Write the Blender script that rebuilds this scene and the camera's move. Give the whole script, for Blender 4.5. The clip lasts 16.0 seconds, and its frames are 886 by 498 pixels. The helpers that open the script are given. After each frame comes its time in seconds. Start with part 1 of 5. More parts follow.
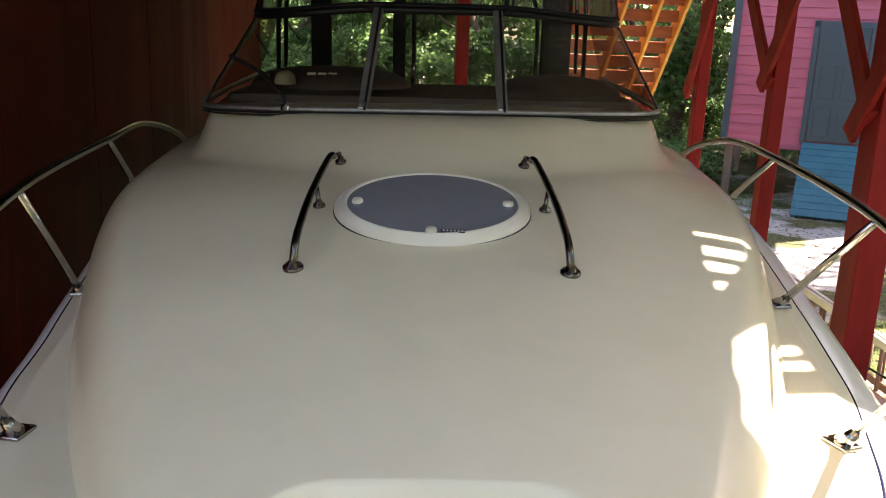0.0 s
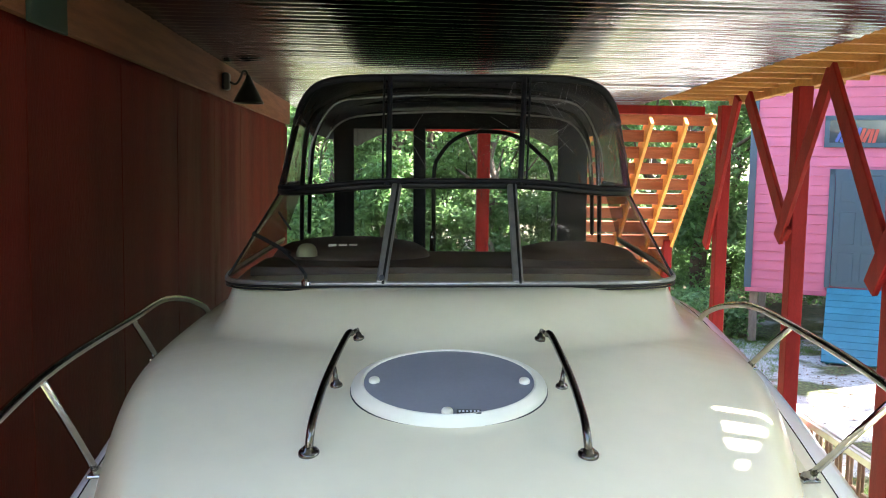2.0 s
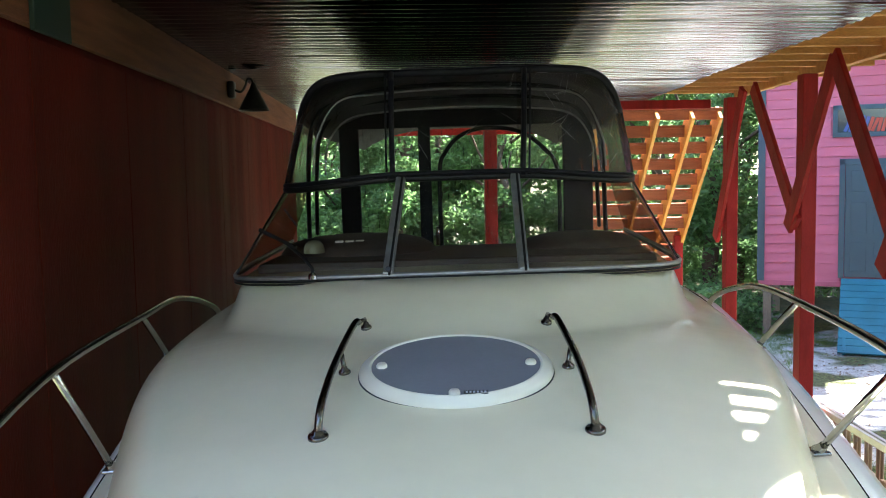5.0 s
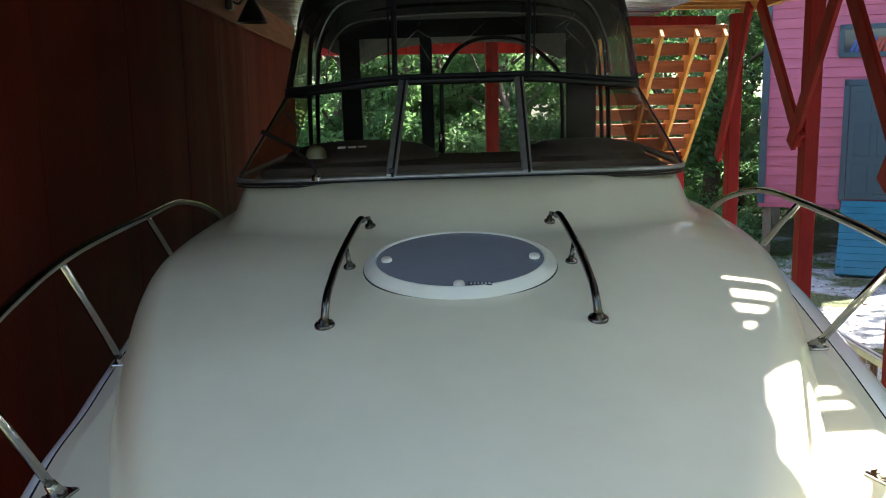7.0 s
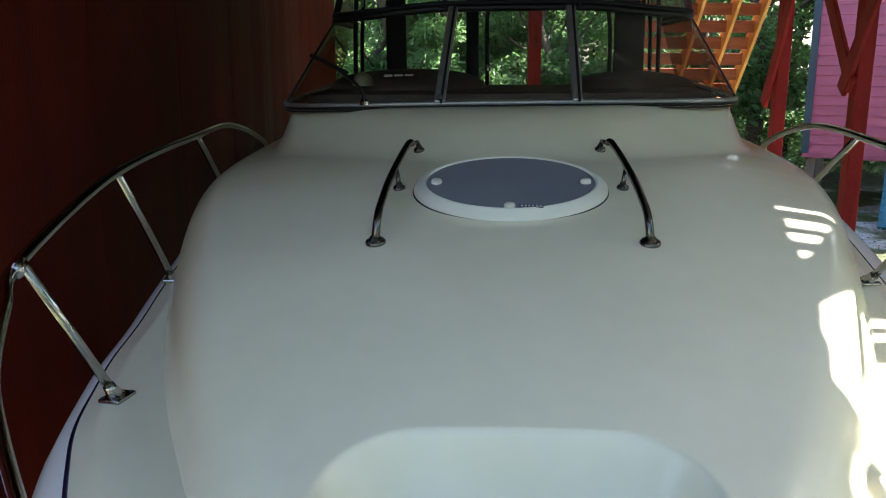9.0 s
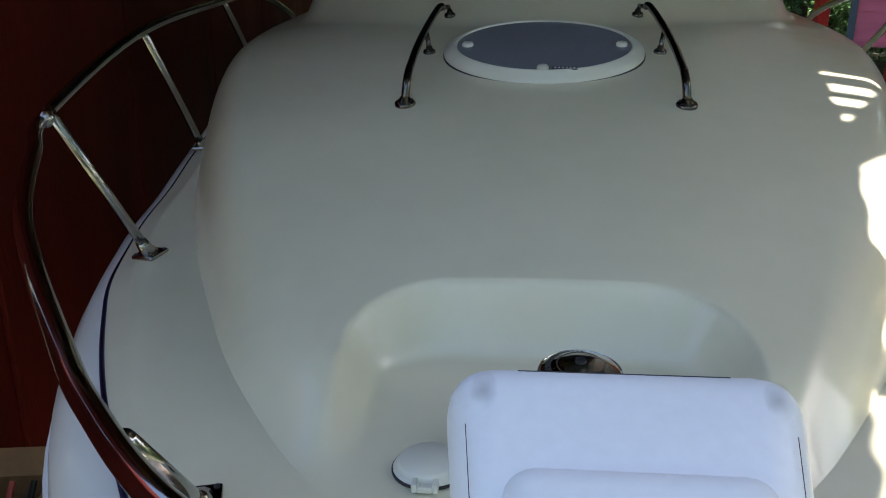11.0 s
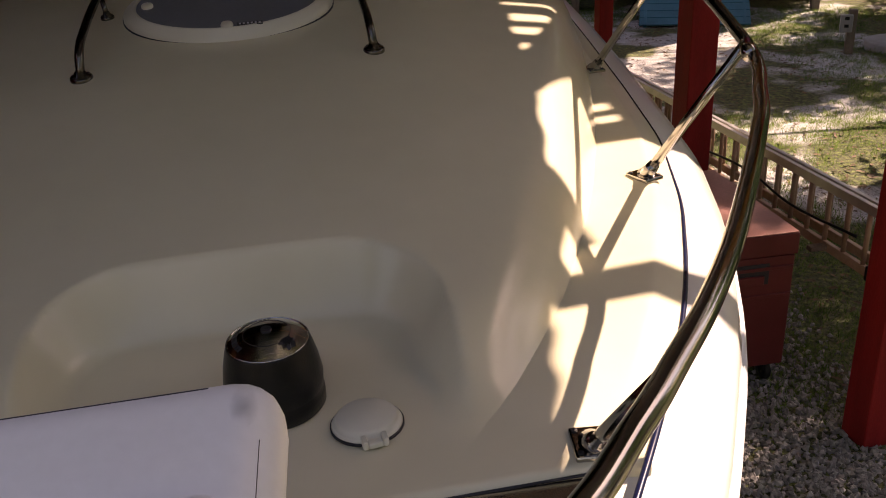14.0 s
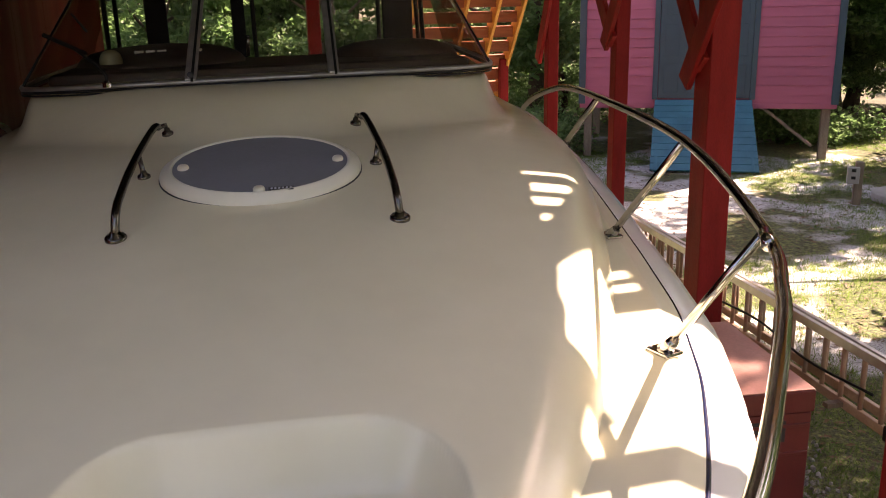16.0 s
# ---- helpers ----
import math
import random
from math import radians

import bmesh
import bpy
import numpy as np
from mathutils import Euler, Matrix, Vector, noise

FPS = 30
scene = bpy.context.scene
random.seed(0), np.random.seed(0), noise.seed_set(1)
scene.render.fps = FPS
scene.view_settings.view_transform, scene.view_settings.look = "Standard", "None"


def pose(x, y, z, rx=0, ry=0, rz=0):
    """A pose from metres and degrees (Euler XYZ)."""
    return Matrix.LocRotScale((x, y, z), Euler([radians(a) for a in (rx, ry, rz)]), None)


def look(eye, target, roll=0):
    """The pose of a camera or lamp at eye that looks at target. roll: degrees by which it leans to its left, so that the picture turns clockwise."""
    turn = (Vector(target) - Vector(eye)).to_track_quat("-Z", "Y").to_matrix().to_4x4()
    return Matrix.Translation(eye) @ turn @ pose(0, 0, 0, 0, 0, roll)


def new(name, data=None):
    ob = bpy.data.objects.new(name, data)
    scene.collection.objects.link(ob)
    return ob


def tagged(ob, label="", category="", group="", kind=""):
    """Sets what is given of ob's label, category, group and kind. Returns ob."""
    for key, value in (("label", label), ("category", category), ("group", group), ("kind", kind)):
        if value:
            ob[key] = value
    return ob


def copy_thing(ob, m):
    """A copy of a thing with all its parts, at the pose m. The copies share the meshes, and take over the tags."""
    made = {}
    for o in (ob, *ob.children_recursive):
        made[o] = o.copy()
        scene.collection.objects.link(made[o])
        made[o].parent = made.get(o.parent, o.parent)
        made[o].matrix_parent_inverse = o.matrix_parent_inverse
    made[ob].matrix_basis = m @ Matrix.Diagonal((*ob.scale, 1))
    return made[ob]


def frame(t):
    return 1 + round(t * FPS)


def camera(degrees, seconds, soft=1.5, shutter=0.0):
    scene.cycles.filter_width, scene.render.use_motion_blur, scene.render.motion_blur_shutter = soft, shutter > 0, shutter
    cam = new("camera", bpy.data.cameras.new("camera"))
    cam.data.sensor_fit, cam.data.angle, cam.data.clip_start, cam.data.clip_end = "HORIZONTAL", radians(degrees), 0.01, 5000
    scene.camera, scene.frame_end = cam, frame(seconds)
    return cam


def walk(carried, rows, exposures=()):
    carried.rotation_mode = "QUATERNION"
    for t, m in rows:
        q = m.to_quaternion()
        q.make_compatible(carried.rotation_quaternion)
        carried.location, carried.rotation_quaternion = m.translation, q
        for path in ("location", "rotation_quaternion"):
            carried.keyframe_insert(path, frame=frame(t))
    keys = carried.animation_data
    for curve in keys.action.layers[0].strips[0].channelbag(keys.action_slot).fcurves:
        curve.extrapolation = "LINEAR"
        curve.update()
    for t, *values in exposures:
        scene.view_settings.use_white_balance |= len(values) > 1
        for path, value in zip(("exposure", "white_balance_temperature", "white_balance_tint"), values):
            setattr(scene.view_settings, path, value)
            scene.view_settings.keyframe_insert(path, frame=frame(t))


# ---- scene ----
cam = camera(53.1, 16.0, soft=1.0)
PATH = [
    (0, (-0.024, 0.038, 2.935), (0.151, 1.965, 2.429), 2.3),
    (0.5, (-0.015, 0.054, 2.969), (0.156, 1.998, 2.533), 2.4),
    (1, (-0.006, 0.046, 2.984), (0.126, 2.012, 2.641), 1.9),
    (1.5, (-0.004, 0.036, 3.0), (0.123, 2.015, 2.74), 1.6),
    (2, (-0.003, 0.025, 3.014), (0.11, 2.014, 2.833), 1.0),
    (2.5, (-0.001, 0.029, 3.015), (0.115, 2.018, 2.843), 0.6),
    (3, (0.008, 0.03, 3.014), (0.125, 2.021, 2.869), 0.0),
    (5.5, (0.019, -0.004, 2.937), (0.104, 1.986, 2.753), -1.1),
    (6, (0.014, -0.006, 2.913), (0.107, 1.979, 2.689), -1.2),
    (6.5, (0.009, -0.011, 2.897), (0.094, 1.967, 2.616), -0.9),
    (7, (0.005, -0.013, 2.885), (0.088, 1.957, 2.554), -0.9),
    (7.5, (-0.005, -0.022, 2.866), (0.061, 1.945, 2.51), -0.6),
    (8, (-0.019, -0.022, 2.855), (0.033, 1.94, 2.471), -0.2),
    (10.5, (-0.041, -0.019, 2.776), (-0.095, 1.887, 2.171), 0.2),
    (11, (-0.036, -0.024, 2.757), (-0.094, 1.857, 2.079), 0.1),
    (11.5, (-0.02, -0.026, 2.736), (-0.078, 1.829, 1.992), -0.6),
    (12, (-0.001, -0.033, 2.733), (-0.034, 1.808, 1.953), -1.3),
    (12.5, (0.036, -0.021, 2.731), (0.12, 1.807, 1.925), -2.0),
    (13, (0.065, -0.022, 2.738), (0.316, 1.778, 1.902), -2.2),
    (13.5, (0.085, -0.031, 2.756), (0.446, 1.743, 1.905), -2.6),
    (14, (0.105, -0.026, 2.784), (0.525, 1.752, 1.97), -2.9),
    (14.5, (0.119, -0.021, 2.808), (0.636, 1.757, 2.052), -2.7),
    (15, (0.119, -0.022, 2.825), (0.661, 1.773, 2.131), -2.3),
    (15.5, (0.1, -0.017, 2.836), (0.626, 1.808, 2.21), -1.5),
    (16, (0.085, -0.012, 2.865), (0.518, 1.865, 2.327), -1.2),
]
EXPOSURES = [(0.0, 3.0, 8200, 25), (0.5, 3.3, 7500, 22), (1.0, 3.65, 7200, 20), (2.0, 4.1, 6800, 16), (3.0, 4.15, 6600, 15), (5.5, 3.4, 6500, 12), (7.0, 2.9, 6550, 11), (8.0, 2.85, 6500, 11), (10.5, 2.45, 6600, 12), (11.0, 2.25, 6700, 13), (12.0, 1.7, 7000, 16), (12.5, 1.55, 7450, 22), (13.5, 1.1, 8800, 32), (14.5, 1.2, 9700, 39), (16.0, 2.45, 9000, 35)]
walk(cam, [(t, look(eye, target, roll)) for t, eye, target, roll in PATH], EXPOSURES)

# ---- world, sun ----
SUN_AZ, SUN_EL = 70.0, 44.0          # degrees from +y towards +x, and above the horizon
world = bpy.data.worlds.new("sky")
scene.world = world
world.use_nodes = True
wn = world.node_tree
sky = wn.nodes.new("ShaderNodeTexSky")
sky.sky_type, sky.sun_disc = "NISHITA", False
sky.sun_elevation, sky.sun_rotation = radians(SUN_EL), radians(SUN_AZ)
wn.links.new(sky.outputs[0], wn.nodes["Background"].inputs[0])
wn.nodes["Background"].inputs[1].default_value = 0.095
sun_data = bpy.data.lights.new("sun", "SUN")
sun_data.energy, sun_data.angle, sun_data.color = 5.0, radians(0.5), (1.0, 0.985, 0.955)
sun = new("sun", sun_data)
sun_way = Vector((math.sin(radians(SUN_AZ)) * math.cos(radians(SUN_EL)), math.cos(radians(SUN_AZ)) * math.cos(radians(SUN_EL)), math.sin(radians(SUN_EL))))
sun.matrix_world = look(sun_way * 60, (0, 0, 0))


# ---- materials ----
def mat(name, color, rough=0.5, metal=0.0, color2=None, scale=8.0, stretch=(1, 1, 1), bump=0.0, bump_scale=60.0, rand=0.0, coat=0.0, fine=0.0, island=0.0, rough_var=0.0, detail=6.0, spec=0.5):
    """A surface with two scales of variation: a broad mottling between two colours and a fine grain, with relief."""
    m = bpy.data.materials.new(name)
    m.use_nodes = True
    n, l = m.node_tree.nodes, m.node_tree.links
    b = n["Principled BSDF"]
    b.inputs["Roughness"].default_value, b.inputs["Metallic"].default_value = rough, metal
    b.inputs["Coat Weight"].default_value, b.inputs["Specular IOR Level"].default_value = coat, spec
    b.inputs["Coat Roughness"].default_value = 0.08
    tc = n.new("ShaderNodeTexCoord")
    mp = n.new("ShaderNodeMapping")
    mp.inputs["Scale"].default_value = stretch
    l.new(tc.outputs["Object"], mp.inputs[0])
    c2 = color2 or tuple(c * 0.8 for c in color)
    no = n.new("ShaderNodeTexNoise")
    no.inputs["Scale"].default_value, no.inputs["Detail"].default_value = scale, detail
    l.new(mp.outputs[0], no.inputs[0])
    ramp = n.new("ShaderNodeValToRGB")
    ramp.color_ramp.elements[0].position, ramp.color_ramp.elements[1].position = 0.35, 0.68
    ramp.color_ramp.elements[0].color, ramp.color_ramp.elements[1].color = (*c2, 1), (*color, 1)
    l.new(no.outputs[0], ramp.inputs[0])
    out = ramp.outputs[0]
    f2 = n.new("ShaderNodeTexNoise")
    f2.inputs["Scale"].default_value, f2.inputs["Detail"].default_value = bump_scale, 4.0
    l.new(mp.outputs[0], f2.inputs[0])
    if fine:
        mr = n.new("ShaderNodeMapRange")
        mr.inputs[1].default_value, mr.inputs[2].default_value, mr.inputs[3].default_value, mr.inputs[4].default_value = 0.3, 0.7, 1 - fine, 1 + fine
        l.new(f2.outputs[0], mr.inputs[0])
        mx = n.new("ShaderNodeMix")
        mx.data_type, mx.blend_type = "RGBA", "MULTIPLY"
        mx.inputs[0].default_value = 1.0
        l.new(out, mx.inputs[6])
        l.new(mr.outputs[0], mx.inputs[7])
        out = mx.outputs[2]
    if rand or island:
        src = n.new("ShaderNodeObjectInfo").outputs["Random"] if rand else n.new("ShaderNodeNewGeometry").outputs["Random Per Island"]
        mr = n.new("ShaderNodeMapRange")
        a = rand or island
        mr.inputs[3].default_value, mr.inputs[4].default_value = 1 - a, 1 + a
        l.new(src, mr.inputs[0])
        mx = n.new("ShaderNodeMix")
        mx.data_type, mx.blend_type = "RGBA", "MULTIPLY"
        mx.inputs[0].default_value = 1.0
        l.new(out, mx.inputs[6])
        l.new(mr.outputs[0], mx.inputs[7])
        out = mx.outputs[2]
    l.new(out, b.inputs["Base Color"])
    if rough_var:
        mr = n.new("ShaderNodeMapRange")
        mr.inputs[3].default_value, mr.inputs[4].default_value = max(0.02, rough - rough_var), rough + rough_var
        l.new(no.outputs[0], mr.inputs[0])
        l.new(mr.outputs[0], b.inputs["Roughness"])
    if bump:
        bp = n.new("ShaderNodeBump")
        bp.inputs["Strength"].default_value, bp.inputs["Distance"].default_value = bump, 0.01
        l.new(f2.outputs[0], bp.inputs["Height"])
        l.new(bp.outputs[0], b.inputs["Normal"])
    return m


def clear(name, color, rough=0.02, ior=1.33, ripple=0.0, haze=0.0):
    """A thin clear sheet: mostly see-through, with a real gloss on top. ripple: waves in soft vinyl. haze: streaky
    diffuse veil for aged clouding and hazy reflections.
    """
    m = bpy.data.materials.new(name)
    m.use_nodes = True
    n, l = m.node_tree.nodes, m.node_tree.links
    n.remove(n["Principled BSDF"])
    tr = n.new("ShaderNodeBsdfTransparent")
    tr.inputs[0].default_value = (*color, 1)
    gl = n.new("ShaderNodeBsdfGlossy")
    gl.inputs["Roughness"].default_value = rough
    fr = n.new("ShaderNodeFresnel")
    fr.inputs[0].default_value = ior
    mx = n.new("ShaderNodeMixShader")
    l.new(fr.outputs[0], mx.inputs[0])
    l.new(tr.outputs[0], mx.inputs[1])
    l.new(gl.outputs[0], mx.inputs[2])
    if ripple:
        tc = n.new("ShaderNodeTexCoord")
        mp = n.new("ShaderNodeMapping")
        mp.inputs["Scale"].default_value = (9, 9, 2.5)
        no = n.new("ShaderNodeTexNoise")
        no.inputs["Scale"].default_value, no.inputs["Detail"].default_value = 3.2, 4.0
        bp = n.new("ShaderNodeBump")
        bp.inputs["Strength"].default_value, bp.inputs["Distance"].default_value = ripple, 0.05
        l.new(tc.outputs["Object"], mp.inputs[0])
        l.new(mp.outputs[0], no.inputs[0])
        l.new(no.outputs[0], bp.inputs["Height"])
        l.new(bp.outputs[0], gl.inputs["Normal"])
        l.new(bp.outputs[0], fr.inputs["Normal"])
    out = mx.outputs[0]
    if haze:
        hc = n.new("ShaderNodeTexCoord")
        hm = n.new("ShaderNodeMapping")
        hm.inputs["Scale"].default_value, hm.inputs["Rotation"].default_value = (7, 7, 1.6), (0.0, 0.5, 0.3)
        hn = n.new("ShaderNodeTexNoise")
        hn.inputs["Scale"].default_value, hn.inputs["Detail"].default_value, hn.inputs["Distortion"].default_value = 2.6, 7.0, 1.2
        hr = n.new("ShaderNodeMapRange")
        hr.inputs[1].default_value, hr.inputs[2].default_value, hr.inputs[3].default_value, hr.inputs[4].default_value = 0.36, 0.66, 0.35 * haze, 2.0 * haze
        df = n.new("ShaderNodeBsdfDiffuse")
        df.inputs[0].default_value = (0.42, 0.36, 0.32, 1)
        tl = n.new("ShaderNodeBsdfTranslucent")
        tl.inputs[0].default_value = (0.42, 0.36, 0.32, 1)
        both, mh = n.new("ShaderNodeMixShader"), n.new("ShaderNodeMixShader")
        l.new(hc.outputs["Object"], hm.inputs[0])
        l.new(hm.outputs[0], hn.inputs[0])
        l.new(hn.outputs[0], hr.inputs[0])
        l.new(df.outputs[0], both.inputs[1])
        l.new(tl.outputs[0], both.inputs[2])
        l.new(hr.outputs[0], mh.inputs[0])
        l.new(out, mh.inputs[1])
        l.new(both.outputs[0], mh.inputs[2])
        out = mh.outputs[0]
    l.new(out, n["Material Output"].inputs[0])
    return m


M = dict(
    gelcoat=mat("gelcoat", (0.79, 0.735, 0.55), 0.22, color2=(0.75, 0.695, 0.505), scale=2.2, bump=0.015, bump_scale=14, coat=0.25, rough_var=0.06, fine=0.015),
    hull=mat("hull_gelcoat", (0.78, 0.77, 0.72), 0.18, color2=(0.74, 0.73, 0.68), scale=2.0, coat=0.3, bump=0.01, bump_scale=10),
    steel=mat("stainless", (0.40, 0.385, 0.37), 0.11, 1.0, color2=(0.33, 0.315, 0.30), scale=20, rough_var=0.05),
    # grab rail steel, darkened in colour for the dark wall it reflects
    steel_dark_reflect=mat("stainless_dark_reflect", (0.15, 0.142, 0.135), 0.16, 1.0, color2=(0.11, 0.105, 0.10), scale=20, rough_var=0.05),
    chrome=mat("chrome", (0.80, 0.79, 0.77), 0.05, 1.0, color2=(0.72, 0.71, 0.69), scale=30, rough_var=0.02),
    # the brown that the bow plate reflects is put into its streaked colour
    plate=mat("steel_plate", (0.52, 0.47, 0.41), 0.24, 1.0, color2=(0.42, 0.37, 0.31), scale=5, stretch=(1, 6, 1), bump=0.02, bump_scale=40, rough_var=0.08),
    alum=mat("aluminium", (0.36, 0.36, 0.35), 0.42, 0.8, color2=(0.28, 0.28, 0.28), scale=30),
    rubber=mat("black_rubber", (0.007, 0.007, 0.008), 0.4, color2=(0.012, 0.012, 0.012), scale=30, spec=0.2),
    canvas=mat("black_canvas", (0.004, 0.004, 0.006), 0.55, color2=(0.008, 0.008, 0.011), scale=9, bump=0.2, bump_scale=90, spec=0.15),
    plastic=mat("black_plastic", (0.008, 0.008, 0.008), 0.34, color2=(0.014, 0.013, 0.012), scale=40, bump=0.05, bump_scale=200, spec=0.3),
    white=mat("white_plastic", (0.75, 0.77, 0.79), 0.38, color2=(0.70, 0.715, 0.735), scale=9, fine=0.02, bump=0.02, bump_scale=150),
    smudge=mat("scuffed_plastic", (0.52, 0.54, 0.60), 0.5, color2=(0.62, 0.65, 0.71), scale=60),
    cream=mat("cream_plastic", (0.75, 0.73, 0.62), 0.3, color2=(0.70, 0.68, 0.57), scale=12),
    ivory=mat("aged_ivory", (0.50, 0.47, 0.28), 0.4, color2=(0.44, 0.41, 0.23), scale=12),
    smoke=mat("smoked_acrylic", (0.225, 0.235, 0.265), 0.24, color2=(0.205, 0.215, 0.245), scale=5, fine=0.02, bump_scale=90, rough_var=0.05),
    dark=mat("dark_line", (0.02, 0.02, 0.025), 0.5),
    stripe=mat("blue_stripe", (0.007, 0.011, 0.045), 0.25, color2=(0.005, 0.008, 0.035)),
    dash=mat("dash_vinyl", (0.11, 0.075, 0.05), 0.55, color2=(0.075, 0.05, 0.034), scale=5, bump=0.15, bump_scale=200),
    seat=mat("seat_vinyl", (0.5, 0.46, 0.4), 0.5, color2=(0.44, 0.4, 0.34), scale=6, bump=0.1, bump_scale=150),
    glass=clear("tinted_glass", (0.92, 0.92, 0.89), 0.02, 1.42, haze=0.015),
    # starboard glass: darker, with hazy reflections put in as a diffuse veil
    glass_glare=clear("glare_hazed_glass", (0.80, 0.77, 0.74), 0.03, 1.45, haze=0.04),
    vinyl=clear("clear_vinyl", (0.975, 0.975, 0.965), 0.03, 1.25, ripple=1.0, haze=0.003),
    # brown tint stands in for the dark interior behind the side panes
    side_dark=clear("dark_tinted_side", (0.45, 0.33, 0.26), 0.1, 1.003, haze=0.006),
    # starboard vinyl: darker tint, hazy reflections mixed into its colour
    vinyl_glare=clear("clouded_glare_vinyl", (0.70, 0.66, 0.63), 0.06, 1.33, ripple=1.0, haze=0.04),
    wall=mat("red_plywood", (0.135, 0.014, 0.009), 0.65, color2=(0.08, 0.009, 0.006), scale=1.3, stretch=(3, 3, 0.5), bump=0.25, bump_scale=45, fine=0.12, rand=0.08, spec=0.08),
    trimwood=mat("trim_wood", (0.23, 0.085, 0.038), 0.65, color2=(0.15, 0.05, 0.022), scale=3, stretch=(8, 0.6, 8), bump=0.2, bump_scale=40, fine=0.15),
    redpaint=mat("red_paint", (0.30, 0.020, 0.020), 0.55, color2=(0.21, 0.014, 0.014), scale=3, stretch=(3, 3, 0.6), bump=0.15, bump_scale=60, fine=0.1, rand=0.08, spec=0.15),
    joist=mat("joist_wood", (0.55, 0.29, 0.09), 0.65, color2=(0.42, 0.19, 0.055), scale=2.5, stretch=(0.7, 6, 6), bump=0.2, bump_scale=40, fine=0.2, rand=0.12),
    stairwood=mat("stair_wood", (0.72, 0.36, 0.075), 0.6, color2=(0.58, 0.25, 0.045), scale=3, stretch=(4, 1, 1), bump=0.2, bump_scale=40, fine=0.15, rand=0.1),
    tread=mat("tread_wood", (0.40, 0.13, 0.06), 0.6, color2=(0.28, 0.085, 0.04), scale=3, stretch=(1, 6, 6), bump=0.2, bump_scale=40, fine=0.15, rand=0.12),
    roofing=mat("galvanised", (0.29, 0.30, 0.32), 0.19, 1.0, color2=(0.21, 0.22, 0.24), scale=3, rough_var=0.05, bump=0.02, bump_scale=25),
    pink=mat("pink_siding", (0.44, 0.105, 0.175), 0.55, color2=(0.38, 0.085, 0.145), scale=2, stretch=(0.5, 0.5, 4), bump=0.1, bump_scale=70, fine=0.06, rand=0.06),
    teal=mat("teal_paint", (0.027, 0.066, 0.094), 0.45, color2=(0.023, 0.055, 0.08), scale=3, bump=0.08, bump_scale=70, fine=0.06),
    ramp=mat("ramp_paint", (0.022, 0.18, 0.25), 0.5, color2=(0.018, 0.14, 0.20), scale=3, bump=0.15, bump_scale=60, fine=0.1, rand=0.07),
    toolbox=mat("tool_chest_red", (0.13, 0.016, 0.016), 0.45, color2=(0.095, 0.012, 0.012), scale=4, rough_var=0.1, fine=0.06),
    tooltop=mat("tool_chest_top", (0.42, 0.20, 0.165), 0.5, color2=(0.33, 0.13, 0.105), scale=5, fine=0.1, rough_var=0.15),
    ladder=mat("ladder_lower_rail", (0.52, 0.38, 0.28), 0.5, color2=(0.42, 0.27, 0.18), scale=8, fine=0.1),
    rung=mat("ladder_rung", (0.42, 0.29, 0.21), 0.45, 0.1, color2=(0.30, 0.17, 0.11), scale=2, rand=0.2),
    rail_edge=mat("ladder_upper_rail", (0.62, 0.6, 0.57), 0.35, 0.7, color2=(0.5, 0.48, 0.45), scale=8),
    greybox=mat("grey_metal", (0.30, 0.31, 0.31), 0.5, 0.3, color2=(0.34, 0.35, 0.35), scale=8),
    weathered=mat("weathered_wood", (0.24, 0.19, 0.14), 0.8, color2=(0.17, 0.13, 0.1), scale=4, stretch=(4, 4, 0.5), bump=0.3, bump_scale=40, fine=0.2),
    concrete=mat("concrete", (0.38, 0.37, 0.35), 0.85, color2=(0.30, 0.29, 0.27), scale=6, bump=0.2, bump_scale=60, fine=0.1),
    stone=mat("gravel_stone", (0.34, 0.32, 0.30), 0.8, color2=(0.20, 0.19, 0.18), scale=30, island=0.35, bump=0.2, bump_scale=80),
    litter=mat("dead_leaves", (0.20, 0.125, 0.065), 0.8, color2=(0.10, 0.06, 0.03), scale=2, island=0.4),
    bark=mat("bark", (0.12, 0.085, 0.06), 0.9, color2=(0.07, 0.05, 0.035), scale=5, stretch=(4, 4, 0.6), bump=0.6, bump_scale=20, fine=0.2),
    # pale grey that paints the highlights on wrinkled vinyl
    crease=mat("vinyl_crease_glint", (0.36, 0.36, 0.38), 0.3, color2=(0.25, 0.25, 0.27), scale=40),
    lampblack=mat("lamp_enamel", (0.015, 0.015, 0.014), 0.35, color2=(0.022, 0.022, 0.02), scale=20),
    green=mat("green_board", (0.012, 0.035, 0.025), 0.6, color2=(0.01, 0.025, 0.02), scale=6),
    cardboard=mat("cardboard", (0.21, 0.105, 0.04), 0.8, color2=(0.17, 0.085, 0.03), scale=6, fine=0.08),
    jug=mat("blue_jug", (0.03, 0.06, 0.08), 0.35, color2=(0.025, 0.05, 0.065), scale=5),
    glasspane=mat("dark_window", (0.04, 0.06, 0.07), 0.08, color2=(0.03, 0.05, 0.06)),
    bookred=mat("cloth_red", (0.4, 0.06, 0.04), 0.7),
    bookblue=mat("cloth_blue", (0.05, 0.09, 0.3), 0.7),
)


